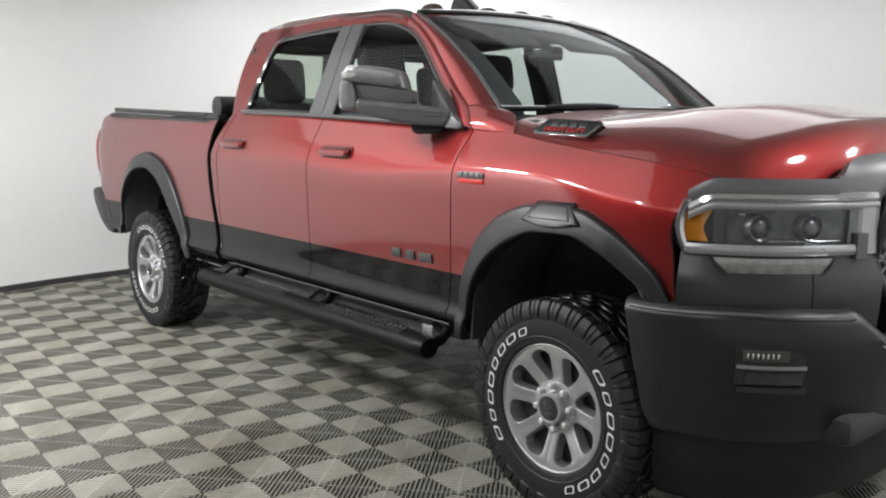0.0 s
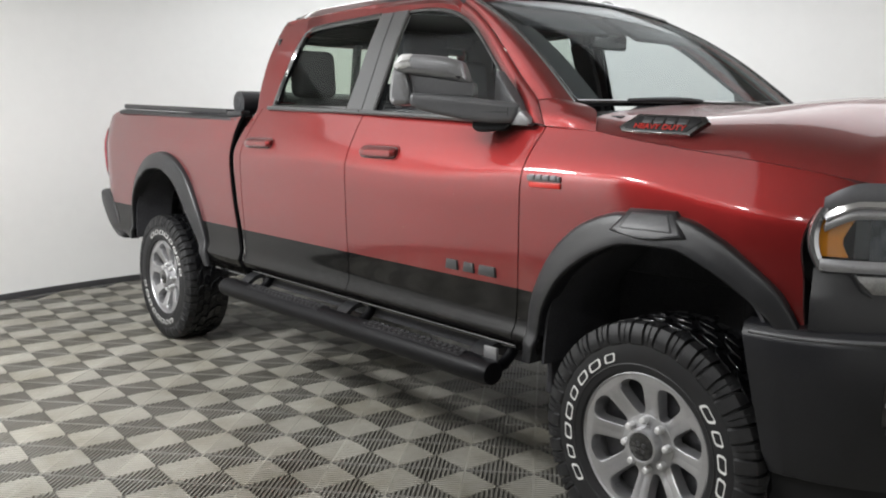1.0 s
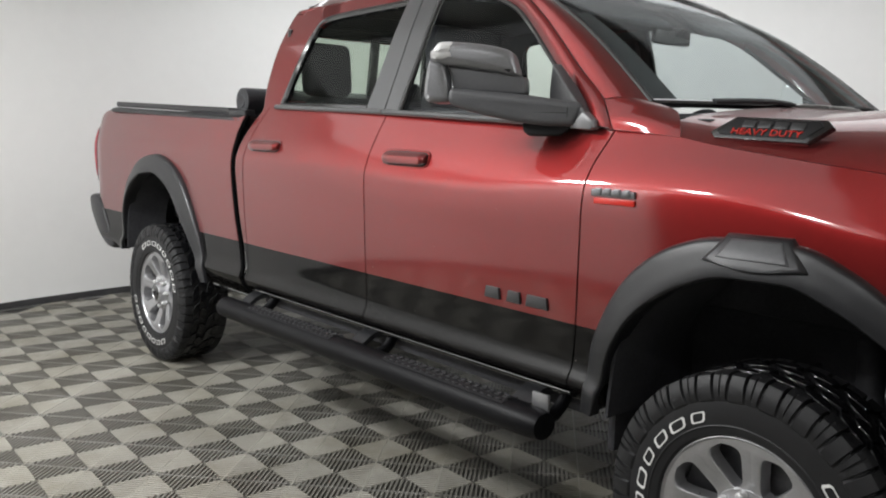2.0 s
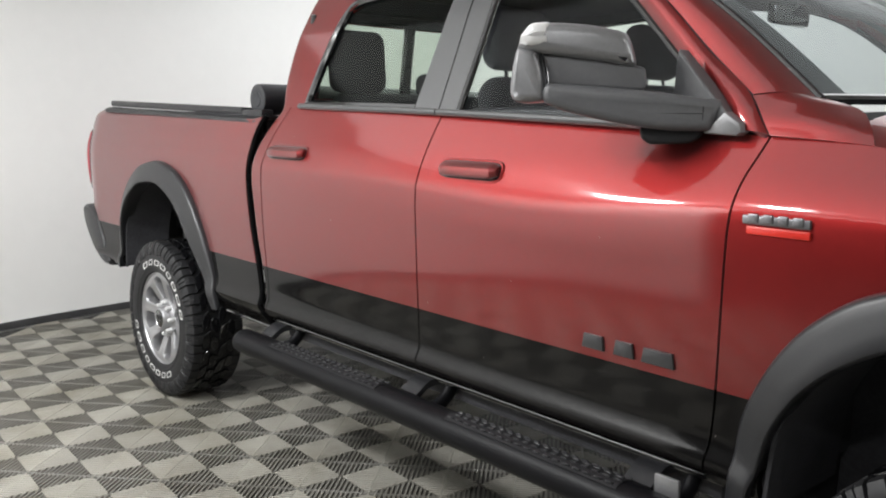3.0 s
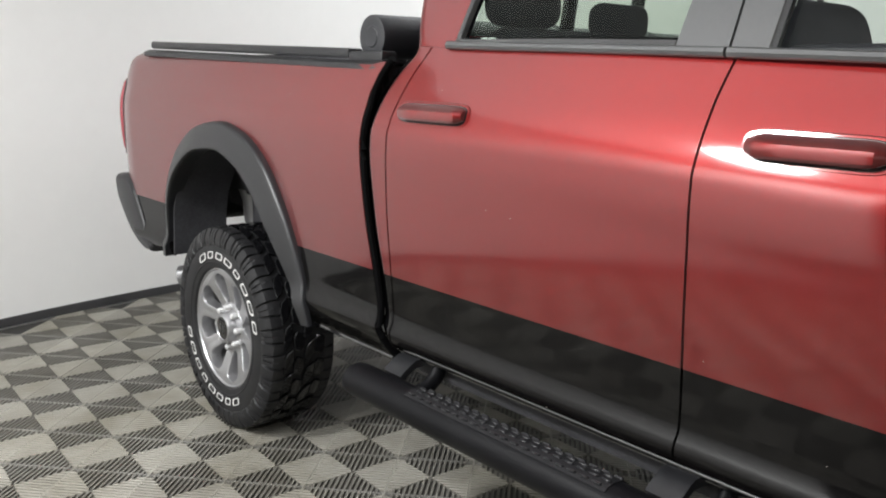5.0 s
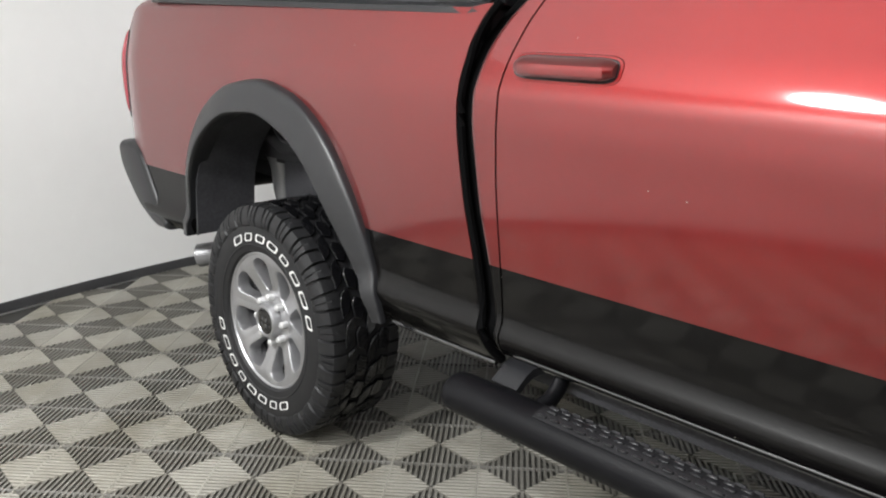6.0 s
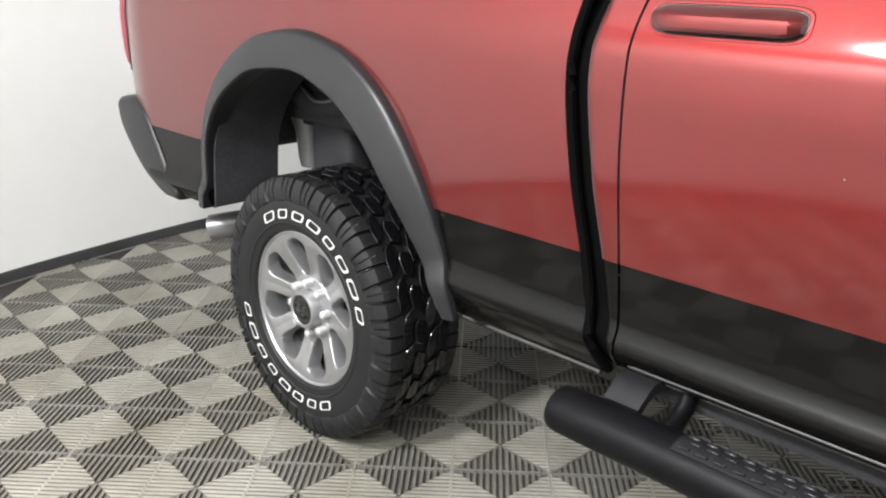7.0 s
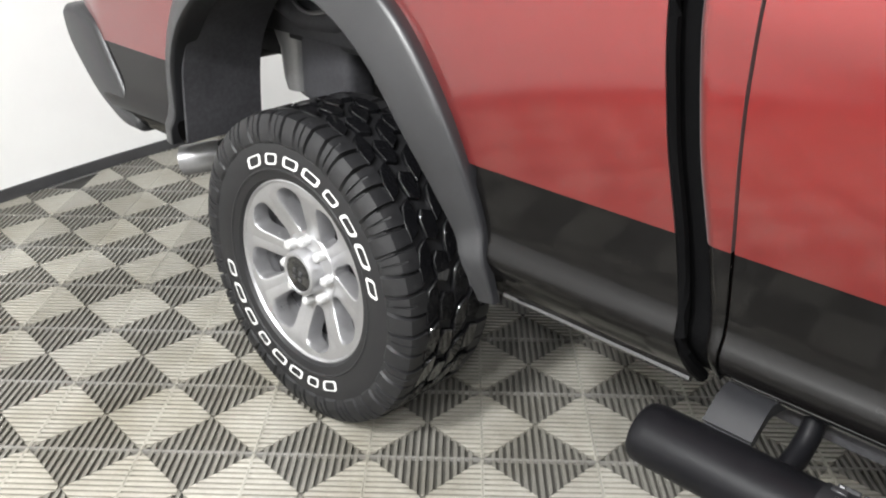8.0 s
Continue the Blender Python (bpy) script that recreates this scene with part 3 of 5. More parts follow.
for s in (1, -1):
    part("rear_pillar", panel(s, cab_back, shifted(win_rear_edge, -0.010), belt, lambda x: roof_line(x), lambda x, z: glass_w(x, z) - round_off(x - cab_back(z)), 40, 30), RED, truck)
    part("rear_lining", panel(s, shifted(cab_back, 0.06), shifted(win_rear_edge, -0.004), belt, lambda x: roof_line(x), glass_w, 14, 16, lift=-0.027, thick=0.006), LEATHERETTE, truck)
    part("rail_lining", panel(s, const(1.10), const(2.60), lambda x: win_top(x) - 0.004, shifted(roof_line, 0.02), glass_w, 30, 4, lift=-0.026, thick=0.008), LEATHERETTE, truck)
    part("roof_rail", panel(s, const(1.30), const(2.70), win_top, roof_line, glass_w, 60, 4), RED, truck)
    part("door_pillar", panel(s, b_rear, lambda z: 2.062, belt, lambda x: win_top(x) + 0.004, glass_w, 8, 24, lift=0.004), PILLAR, doors[s, "rear"], "satin grey pillar cover")
    part("door_pillar", panel(s, lambda z: 2.068, b_front, belt, lambda x: win_top(x) + 0.004, glass_w, 8, 24, lift=0.004), PILLAR, doors[s, "front"], "satin grey pillar cover")
    # door frame, screen pillar and the fender's corner at the screen's foot
    inner = spline([(x, glass_w(x, z), z) for x, z in a_edge], 44)
    seam = spline(FRAME_SEAM, 44)
    outer = np.array([ws_point(k, 1.0) for k in np.linspace(0.02, 1.0, 44)])
    frame_rows = [[(1 - k) * p + k * q + np.array([0.004, 0.012, 0.006]) * math.sin(math.pi * k) for k in np.linspace(0, 0.985, 7)] for p, q in zip(inner, seam)]
    part("window_frame", sheet([[(v[0], YC - s * v[1], v[2]) for v in row] for row in frame_rows], 0.02, (0, -s, 0.3)), RED, doors[s, "front"])
    lead = spline(FRAME_SEAM[:6], 44)
    post = [[(1 - k) * p + k * q + np.array([0.006, 0.014, 0.010]) * math.sin(math.pi * k) for k in np.linspace(0.03, 1, 9)] for p, q in zip(lead, outer)]
    part("front_pillar", sheet([[(v[0], YC - s * v[1], v[2]) for v in row] for row in post], 0.02, (0, -s, 0.5)), RED, truck)
    lined = [[(row[0] + np.array([-0.02, -0.035, -0.01])), (row[-1] + np.array([-0.035, -0.02, -0.03]))] for row in post]
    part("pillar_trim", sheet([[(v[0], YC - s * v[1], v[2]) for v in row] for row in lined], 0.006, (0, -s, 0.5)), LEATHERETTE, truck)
    part("seam_backing", tube([(x - 0.004, YC - s * (w - 0.022), z - 0.006) for x, w, z in spline(FRAME_SEAM[3:], 20)], 0.017, 8), DARK, truck)
    left_e = spline([(3.246, 0.893, 1.434), (3.228, 0.888, 1.462), (3.210, 0.878, 1.488), (3.180, 0.860, 1.524)], 12)
    right_e = spline([(3.47, 0.884, hood_edge(3.47)), (3.452, 0.862, 1.452), (3.405, 0.815, 1.492), (3.325, 0.806, 1.516)], 12)
    low_e = np.array([(x, side_w(x, hood_edge(x)), hood_edge(x)) for x in np.linspace(3.246, 3.47, 14)])
    top_e = spline([(3.180, 0.860, 1.524), (3.25, 0.846, 1.530), (3.325, 0.806, 1.516)], 14)
    corner = []
    for i, u in enumerate(np.linspace(0, 1, 14)):
        row = []
        for j, k in enumerate(np.linspace(0, 1, 12)):
            p = (1 - k) * low_e[i] + k * top_e[i] + (1 - u) * left_e[j] + u * right_e[j] - ((1 - u) * (1 - k) * low_e[0] + u * (1 - k) * low_e[-1] + (1 - u) * k * top_e[0] + u * k * top_e[-1])
            p = p + np.array([0, 0.012, 0.012]) * 0.3 * math.sin(math.pi * u) * math.sin(math.pi * k)
            row.append((p[0], YC - s * p[1], p[2]))
        corner.append(row)
    part("cowl_corner", sheet(corner, 0.02, (0, -s, 1)), RED, truck)
    # belt mouldings, seals and panes
    for key, x0, x1 in (("rear", 1.20, 2.062), ("front", 2.068, 3.17)):
        xs = np.linspace(x0, x1, 30)
        part("belt_moulding", tube([(x, YC - s * (glass_w(x, belt(x)) + 0.006), belt(x) + 0.006) for x in xs], 0.011, 8), PILLAR, doors[s, key], "satin grey window moulding")
    rim_r = spline([(1.935, 1.498), (1.60, 1.506), (1.228, 1.512), (1.243, 1.64), (1.275, 1.785), (1.32, 1.882), (1.40, 1.908), (1.65, 1.920), (1.965, 1.928)], 60)
    part("window_seal", tube([(x, YC - s * (glass_w(x, z) - 0.012), z) for x, z in rim_r], 0.017, 8), GLOSS_BLACK, doors[s, "rear"])
    rim_f = spline([(2.155, 1.485), (2.165, 1.70), (2.175, 1.925), (2.30, 1.923), (2.42, 1.911), (2.55, 1.880), (2.66, 1.834), (2.86, 1.690), (3.06, 1.524), (3.14, 1.452)], 70)
    part("window_seal", tube([(x, YC - s * (glass_w(x, z) - 0.006), z) for x, z in rim_f], 0.012, 8), GLOSS_BLACK, doors[s, "front"])
    P = [[(x, YC - s * (glass_w(x, z) - 0.016), z) for z in np.linspace(belt(x) - 0.02, win_top(x) + 0.008, 10)] for x in np.linspace(1.26, 1.955, 24)]
    pane = part("window_pane", sheet(P, 0.004, (0, -s, 0)), TINTED, doors[s, "rear"])
    pane.visible_shadow = False
    front_top = lambda x: win_top(x) if x < 2.66 else 1.828 - 0.80 * (x - 2.66)
    P = [[(x, YC - s * (glass_w(x, z) - 0.016), z) for z in np.linspace(belt(x) - 0.02, max(front_top(x) + 0.008, belt(x)), 10)] for x in np.linspace(2.14, 3.13, 30)]
    pane = part("window_pane", sheet(P, 0.004, (0, -s, 0)), SIDE_CLEAR, doors[s, "front"])
    pane.visible_shadow = False
    # triangular mirror sail and the inner door linings
    part("mirror_sail", prism([(3.000, 1.455), (3.150, 1.447), (3.150, 1.480), (3.075, 1.562), (3.010, 1.632), (3.003, 1.560)], YC - s * 0.914, YC - s * 0.865, 0.006), MIRROR_SHELL, doors[s, "front"])
    part("sail_corner", prism([(3.095, 1.436), (3.178, 1.432), (3.190, 1.440), (3.186, 1.460), (3.146, 1.486)], YC - s * 0.922, YC - s * 0.880, 0.006), SATIN_SILVER, doors[s, "front"], "satin grey corner cover below the mirror")
    for key, x0, x1 in (("rear", 1.12, 2.0), ("front", 2.14, 3.1)):
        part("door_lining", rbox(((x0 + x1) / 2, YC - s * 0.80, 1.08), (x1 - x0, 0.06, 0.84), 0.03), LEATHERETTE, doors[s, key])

# roof and headliner
crown = curve((1.028, 1.968), (1.034, 1.985), (1.050, 2.005), (1.082, 2.024), (1.15, 2.048), (1.32, 2.064), (1.7, 2.066), (2.1, 2.044), (2.4, 2.012), (2.62, 1.980))
across = curve((0, 0), (0.4, 0.008), (0.58, 0.024), (0.645, 0.045), (0.68, 0.072), (0.70, 0.10))
P = [[(x + 0.05 * (1 - (w / 0.7) ** 2) * max(0, (x - 2.2) / 0.42), YC + w * (glass_w(x, roof_line(x)) + 0.006 - round_off(x - 1.028, 0.06)) / 0.70, max(crown(x) - across(abs(w)) * min(1.0, 0.15 + (x - 1.028) / 0.07), roof_line(x) - 0.03) if abs(w) < 0.69 else roof_line(x) - 0.004) for w in np.concatenate([[-0.70], np.linspace(-0.685, 0.685, 41), [0.70]])] for x in np.concatenate([1.028 + 0.07 * np.linspace(0, 1, 9) ** 2, np.linspace(1.12, 2.62, 42)])]
part("roof", sheet(P, 0.02, (0, 0, 1)), RED, truck)
P = [[(x, YC + w, crown(x) - 0.055 - across(abs(w)) * 0.9) for w in np.linspace(-0.66, 0.66, 15)] for x in np.linspace(1.08, 2.6, 16)]
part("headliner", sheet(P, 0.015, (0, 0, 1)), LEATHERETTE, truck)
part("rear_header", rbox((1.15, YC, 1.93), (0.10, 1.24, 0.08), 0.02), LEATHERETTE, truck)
for y in (YC - 0.37, YC + 0.37):
    part("sun_visor", rbox((2.775, y, 1.868), (0.24, 0.54, 0.022), 0.010, 3, turn=Matrix.Rotation(radians(28), 4, "Y")), LEATHERETTE, truck)
# cab rear wall with its three-pane window
for z0, z1, w0, w1 in ((0.60, 1.535, -1.0, 1.0), (1.86, 1.99, -1.0, 1.0)):
    P = [[(cab_back(z) + 0.018 + 0.045 * w ** 4, YC + w * (min(0.86, glass_w(1.0, z) - 0.035) if z > 1.42 else 0.86), z) for w in np.linspace(w0, w1, 21)] for z in np.linspace(z0, z1, 14)]
    part("cab_rear_panel", sheet(P, 0.02, (-1, 0, 0)), RED, truck)
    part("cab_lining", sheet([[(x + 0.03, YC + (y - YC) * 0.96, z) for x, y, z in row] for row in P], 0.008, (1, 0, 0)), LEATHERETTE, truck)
lean = Matrix.Rotation(radians(8), 4, "Y")
for w, wide in ((-0.695, 0.05), (-0.195, 0.05), (0.165, 0.05), (0.695, 0.05)):
    part("rear_window_bar", rbox((1.045, YC + w, 1.70), (0.03, wide, 0.36), 0.008, turn=lean), GLOSS_BLACK, truck)
for w0, w1 in ((-0.672, -0.22), (-0.17, 0.14), (0.19, 0.672)):
    p_ = part("rear_window_pane", rbox((1.04, YC + (w0 + w1) / 2, 1.70), (0.004, w1 - w0, 0.35), 0.001, 1, turn=lean), TINTED, truck)
    p_.visible_shadow = False

# windscreen, its header, the cowl and wipers
P = [[(v[0], YC + v[1], v[2]) for v in (ws_point(k, u) for u in np.linspace(-1, 1, 31))] for k in np.linspace(0, 1, 24)]
windscreen = part("windscreen", sheet(P, 0.006, (1, 0, 1)), CLEAR, truck)
windscreen.visible_shadow = False
# black ceramic border inside the glass and the linings of the windscreen pillars
def behind_glass(k, u, d):
    x, w, z = ws_point(k, u)
    return (x - d, YC + w * (1 - 0.02), z - d)


part("windscreen_border", sheet([[behind_glass(k, u, 0.012) for u in np.linspace(-0.97, 0.97, 31)] for k in np.linspace(0.01, 0.15, 5)], 0.004, (1, 0, 1)), ROUGH_BLACK, truck, "black border along the top of the windscreen")
for s in (1, -1):
    part("pillar_trim", sheet([[behind_glass(k, s * u, 0.016) for u in np.linspace(0.86, 0.985, 6)] for k in np.linspace(0.05, 0.98, 24)], 0.01, (1, 0, 1)), PILLAR_TRIM, truck, "grey windscreen pillar lining")
part("windscreen_seal", tube([P[-1][j] for j in range(31)], 0.012, 8), GLOSS_BLACK, truck)
part("windscreen_header", tube([(v[0] - 0.004, v[1], v[2] + 0.002) for v in P[0]], 0.014, 8), GLOSS_BLACK, truck)
for s in (1, -1):
    part("windscreen_edge", tube([P[i][0 if s == 1 else 30] for i in range(24)], 0.009, 8), GLOSS_BLACK, truck)
part("cowl_filler", rbox((3.43, YC, 1.425), (0.16, 1.60, 0.09), 0.01), DARK, truck)
part("cowl", sheet([[(3.30 + 0.17 * (1 - w * w) + 0.10 * k, YC + 0.79 * w, 1.482 + 0.02 * (1 - w * w) - 0.01 * k) for k in np.linspace(0, 1, 5)] for w in np.linspace(-1, 1, 25)], 0.02, (0, 0, 1)), ROUGH_BLACK, truck)
for y0, y1 in ((-0.66, -0.12), (0.04, 0.42)):
    arm = [(3.43 + 0.05 * math.sin(math.pi * k), YC + y0 + (y1 - y0) * k, 1.522 - 0.004 * k + 0.010 * math.sin(math.pi * k)) for k in np.linspace(0, 1, 16)]
    wiper = part("wiper", tube(arm, 0.010, 8, squash=0.7), ROUGH_BLACK, truck)
    part("wiper_blade", tube([(x - 0.045, y + 0.06, z + 0.004) for x, y, z in arm], 0.007, 6, squash=1.4), SATIN, wiper)

# hood
hood_front = lambda w: 4.60 - 0.20 * (w / 0.86) ** 4
hood_across = curve((0.0, 0.154), (0.25, 0.150), (0.45, 0.136), (0.60, 0.114), (0.72, 0.090), (0.79, 0.066), (0.835, 0.036), (0.862, 0.0))
P = []
for w in np.linspace(-0.882, 0.882, 61):
    row = []
    for k in np.concatenate([np.linspace(0, 0.84, 26), np.linspace(0.865, 1, 11)]):
        x0 = 3.41 + 0.09 * (1 - (w / 0.882) ** 2)
        x = x0 + (hood_front(w) - x0) * k
        drop = 0.17 * max(0.0, (k - 0.88) / 0.12) ** 2.4 * hood_across(abs(w) * 0.977) / 0.13
        row.append((x, YC + w * (1 if x < NOSE_X else nose(x) ** 0.35), hood_edge(x) + hood_across(abs(w) * 0.977) * (0.70 + 0.80 * ease(k / 0.7)) - drop))
    P.append(row)
hood = part("hood", sheet(P, 0.02, (0, 0, 1)), RED, truck)
for s in (1, -1):
    # vent badge on the hood's flank: a black frame with a dark mesh, bars for the model mark and red words
    turn = Matrix.Translation((3.712, YC - s * 0.846, 1.438)) @ Matrix.Rotation(radians(-s * 34), 4, "X") @ Matrix.Rotation(radians(2.5), 4, "Y")
    vent = part("vent_badge", moved(prism([(-0.165, -0.018), (-0.145, -0.036), (0.115, -0.036), (0.165, 0.018), (0.145, 0.036), (-0.105, 0.036)], -0.012 * s, 0.010 * s, 0.006), turn), GLOSS_BLACK, hood, "gloss black vent frame with mark plates")
    part("vent_mesh", moved(prism([(-0.140, -0.018), (-0.130, -0.026), (0.105, -0.026), (0.142, 0.014), (0.132, 0.026), (-0.098, 0.026)], -0.015 * s, -0.010 * s, 0.002), turn), ROUGH_BLACK, hood)
    for k in range(4):
        part("mark_plate", moved(rbox((-0.055 + 0.045 * k, -0.016 * s, 0.008), (0.038, 0.006, 0.022), 0.003), turn), MARK_GREY, hood)
    if s == 1:
        words = bpy.data.curves.new("badge_text", "FONT")
        words.body, words.size, words.extrude, words.align_x, words.align_y = "HEAVY DUTY", 0.026, 0.002, "CENTER", "CENTER"
        words.materials.append(RED_MARK)
        wo = new("badge_text", words)
        wo.parent = hood
        wo.matrix_basis = Matrix.Translation(Vector(settle(turn.translation)) - turn.translation) @ turn @ Matrix.Translation((0.0, -0.0165, -0.016)) @ Matrix.Rotation(radians(90), 4, "X") @ Matrix.Diagonal((1.25, 1, 1, 1))

# roof lights and the antenna fin
for w in (-0.50, -0.21, 0.0, 0.21, 0.50):
    x = 2.595 - 0.10 * (w / 0.5) ** 2
    base = crown(x) - across(abs(w))
    lamp = [(x + 0.075 * math.cos(a) * k, YC + w + 0.052 * math.sin(a) * k, base - 0.004 + 0.036 * math.sqrt(max(0, 1 - k * k)) + 0.006) for k in (1.0, 0.92, 0.75, 0.5, 0.2) for a in np.linspace(0, 2 * math.pi, 20, endpoint=False)]
    part("roof_marker_light", (lamp, grid_faces(5, 20, closed=True) + [tuple(range(80, 100)), tuple(range(20))]), SMOKED, truck, "smoked amber roof marker light")
fin = [(2.06, 0.0), (2.30, 0.0), (2.27, 0.025), (2.20, 0.075), (2.155, 0.088), (2.11, 0.088), (2.09, 0.06)]
part("antenna_fin", prism([(x, 2.036 + 1.2 * z) for x, z in fin], YC - 0.035, YC + 0.035, 0.02, seg=3), SATIN, truck, "black roof antenna fin")

# bed: inner walls, floor, tailgate, rails and the rolled cover
part("bed_floor", rbox((-0.10, YC, 0.88), (2.0, 1.26, 0.04), 0.01), ROUGH_BLACK, truck)
part("bed_front_wall", rbox((0.915, YC, 1.17), (0.04, 1.74, 0.58), 0.015), ROUGH_BLACK, truck)
for s in (1, -1):
    part("bed_inner_wall", rbox((-0.10, YC - s * 0.86, 1.305), (2.0, 0.03, 0.38), 0.01), DARK, truck)
    part("wheel_house", merged(rbox((0.0, YC - s * 0.635, 1.01), (1.3, 0.03, 0.26), 0.01), rbox((0.0, YC - s * 0.745, 1.15), (1.3, 0.22, 0.03), 0.01), rbox((0.80, YC - s * 0.745, 0.99), (0.3, 0.22, 0.30), 0.01), rbox((-0.86, YC - s * 0.745, 0.99), (0.42, 0.22, 0.30), 0.01)), DARK, truck)
    P = [[(x, YC - s * w, bed_top(x) + dz) for w, dz in ((0.919, -0.015), (0.915, 0.000), (0.890, 0.010), (0.84, 0.010), (0.80, 0.004))] for x in np.linspace(-0.90, 0.955, 30)]
    part("bed_rail_cap", sheet(P, 0.012, (0, 0, 1)), SATIN, truck, "satin black bed rail cap")
    part("cover_rail", rbox((-0.09, YC - s * 0.85, 1.520), (1.64, 0.06, 0.032), 0.008, turn=Matrix.Rotation(radians(1.5), 4, "Y")), SATIN, truck)
    part("cover_clamp", rbox((0.82, YC - s * 0.85, 1.487), (0.18, 0.06, 0.036), 0.008), SATIN, truck)
roll = merged(lathe([(0.012, -0.80), (0.03, -0.803), (0.034, -0.80), (0.050, -0.803), (0.066, -0.798), (0.068, -0.78), (0.069, -0.3), (0.068, 0.3), (0.069, 0.78), (0.066, 0.80), (0.01, 0.80)], 28))
cover = part("rolled_bed_cover", moved(roll, Matrix.Translation((0.795, YC - 0.035, 1.549))), VINYL, truck, "rolled-up black vinyl bed cover")
for w in (-0.55, 0.0, 0.55):
    part("cover_strap", moved(lathe([(0.0705, -0.02), (0.072, -0.018), (0.072, 0.018), (0.0705, 0.02)], 28, cap=False), Matrix.Translation((0.795, YC + w, 1.549))), ROUGH_BLACK, cover)
P = [[(-1.21 + 0.03 * (w / 0.86) ** 4 + 0.03 * ((z - 1.2) / 0.3) ** 2, YC + w, z) for w in np.linspace(-0.86, 0.86, 17)] for z in np.linspace(0.93, 1.485, 12)]
part("tailgate", sheet(P, 0.05, (-1, 0, 0)), RED, truck)
for s in (1, -1):
    zs = np.linspace(1.015, 1.372, 18)
    swell = [0.006 + 0.018 * math.sin(math.pi * k) ** 0.4 for k in np.linspace(0, 1, 18)]
    lamp = part("tail_light", tube([(bed_rear(z) - 0.010, YC - s * (bedside_w(bed_rear(z), z) - 0.008), z) for z in zs], swell, 14), RED_LENS, truck, "red tail light lens")
    part("tail_light_seal", tube([(bed_rear(z) + 0.016, YC - s * (bedside_w(bed_rear(z) + 0.016, z) + 0.001), z) for z in np.linspace(1.005, 1.375, 20)], 0.004, 6), DARK, lamp)


# ---- wheel arch flares and liners ----
FLARE_REAR = ([(-0.62, 0.60), (-0.585, 0.80), (-0.50, 0.975), (-0.36, 1.115), (-0.18, 1.20), (0.0, 1.222), (0.17, 1.19), (0.33, 1.10), (0.455, 0.945), (0.548, 0.755), (0.612, 0.565)],
              [(-0.525, 0.60), (-0.505, 0.80), (-0.44, 0.93), (-0.31, 1.04), (-0.16, 1.10), (0.0, 1.112), (0.15, 1.072), (0.28, 0.985), (0.385, 0.845), (0.47, 0.70), (0.535, 0.56)])
FLARE_FRONT = ([(3.235, 0.575), (3.255, 0.76), (3.31, 0.90), (3.40, 1.025), (3.53, 1.115), (3.67, 1.152), (3.87, 1.154), (4.01, 1.106), (4.12, 1.033), (4.20, 0.965), (4.255, 0.88)],
               [(3.325, 0.56), (3.345, 0.75), (3.395, 0.86), (3.475, 0.945), (3.59, 1.015), (3.71, 1.052), (3.865, 1.056), (3.985, 1.015), (4.075, 0.95), (4.135, 0.885), (4.17, 0.82)])


def flare(s, edges, width):
    """A moulded band from the body out to its crest and back in to a thin lip, slimmer towards its tips."""
    a, b = spline(edges[0], 72), spline(edges[1], 72)
    P = []
    for n, (p, q) in enumerate(zip(a, b)):
        w0 = width(p[0], max(p[1], 0.65))
        e = min(1.0, min(n, 71 - n) / 20)
        fade = 0.22 + 0.78 * e * (2 - e)
        q = q + (p - q) * 0.52 * (1 - e) ** 2
        row = []
        for k, lift in ((-0.01, -0.012), (0.0, 0.008), (0.02, 0.022), (0.06, 0.031), (0.14, 0.036), (0.35, 0.043), (0.62, 0.052), (0.84, 0.059), (0.93, 0.059), (0.98, 0.053), (1.0, 0.038), (0.985, 0.006), (0.97, -0.03)):
            x, z = p + (q - p) * k
            row.append((x, YC - s * (w0 + lift * (0.84 * fade if lift > 0 else 1)), z))
        P.append(row)
    return sheet(P, 0.008, (0, -s, 0))


for s in (1, -1):
    part("rear_flare", flare(s, FLARE_REAR, bedside_w), SATIN, truck, "satin black wheel arch flare")
    ff = part("front_flare", flare(s, FLARE_FRONT, lambda x, z: side_w(min(x, 4.1), z)), SATIN, truck, "satin black wheel arch flare")
    # pad face in paler grey: light on its upward slope put into colour
    for nm, mat, poly, out, r in (("flare_pad", SATIN, [(3.640, 1.094), (3.690, 1.166), (3.860, 1.170), (3.920, 1.096), (3.80, 1.080), (3.75, 1.080)], 1.008, 0.012), ("pad_face", SATIN_GREY, [(3.680, 1.106), (3.710, 1.156), (3.842, 1.159), (3.878, 1.107)], 1.0125, 0.006)):
        v, fc = prism(poly, YC - s * 0.94, YC - s * out, r)
        part(nm, ([(x, y + s * (z - 1.12) * 0.55, z) for x, y, z in v], fc), mat, ff)
    for cx, edges in ((0.0, FLARE_REAR), (WHEELBASE, FLARE_FRONT)):
        arc = spline(edges[1], 40)
        P = [[(x, YC - s * w, z + 0.012) for w in (0.955, 0.90, 0.82, 0.76, 0.71 if cx == 0 else 0.60)] for x, z in arc]
        part("arch_liner", sheet(P, 0.01, (0, 0, -1)), DARK, truck)

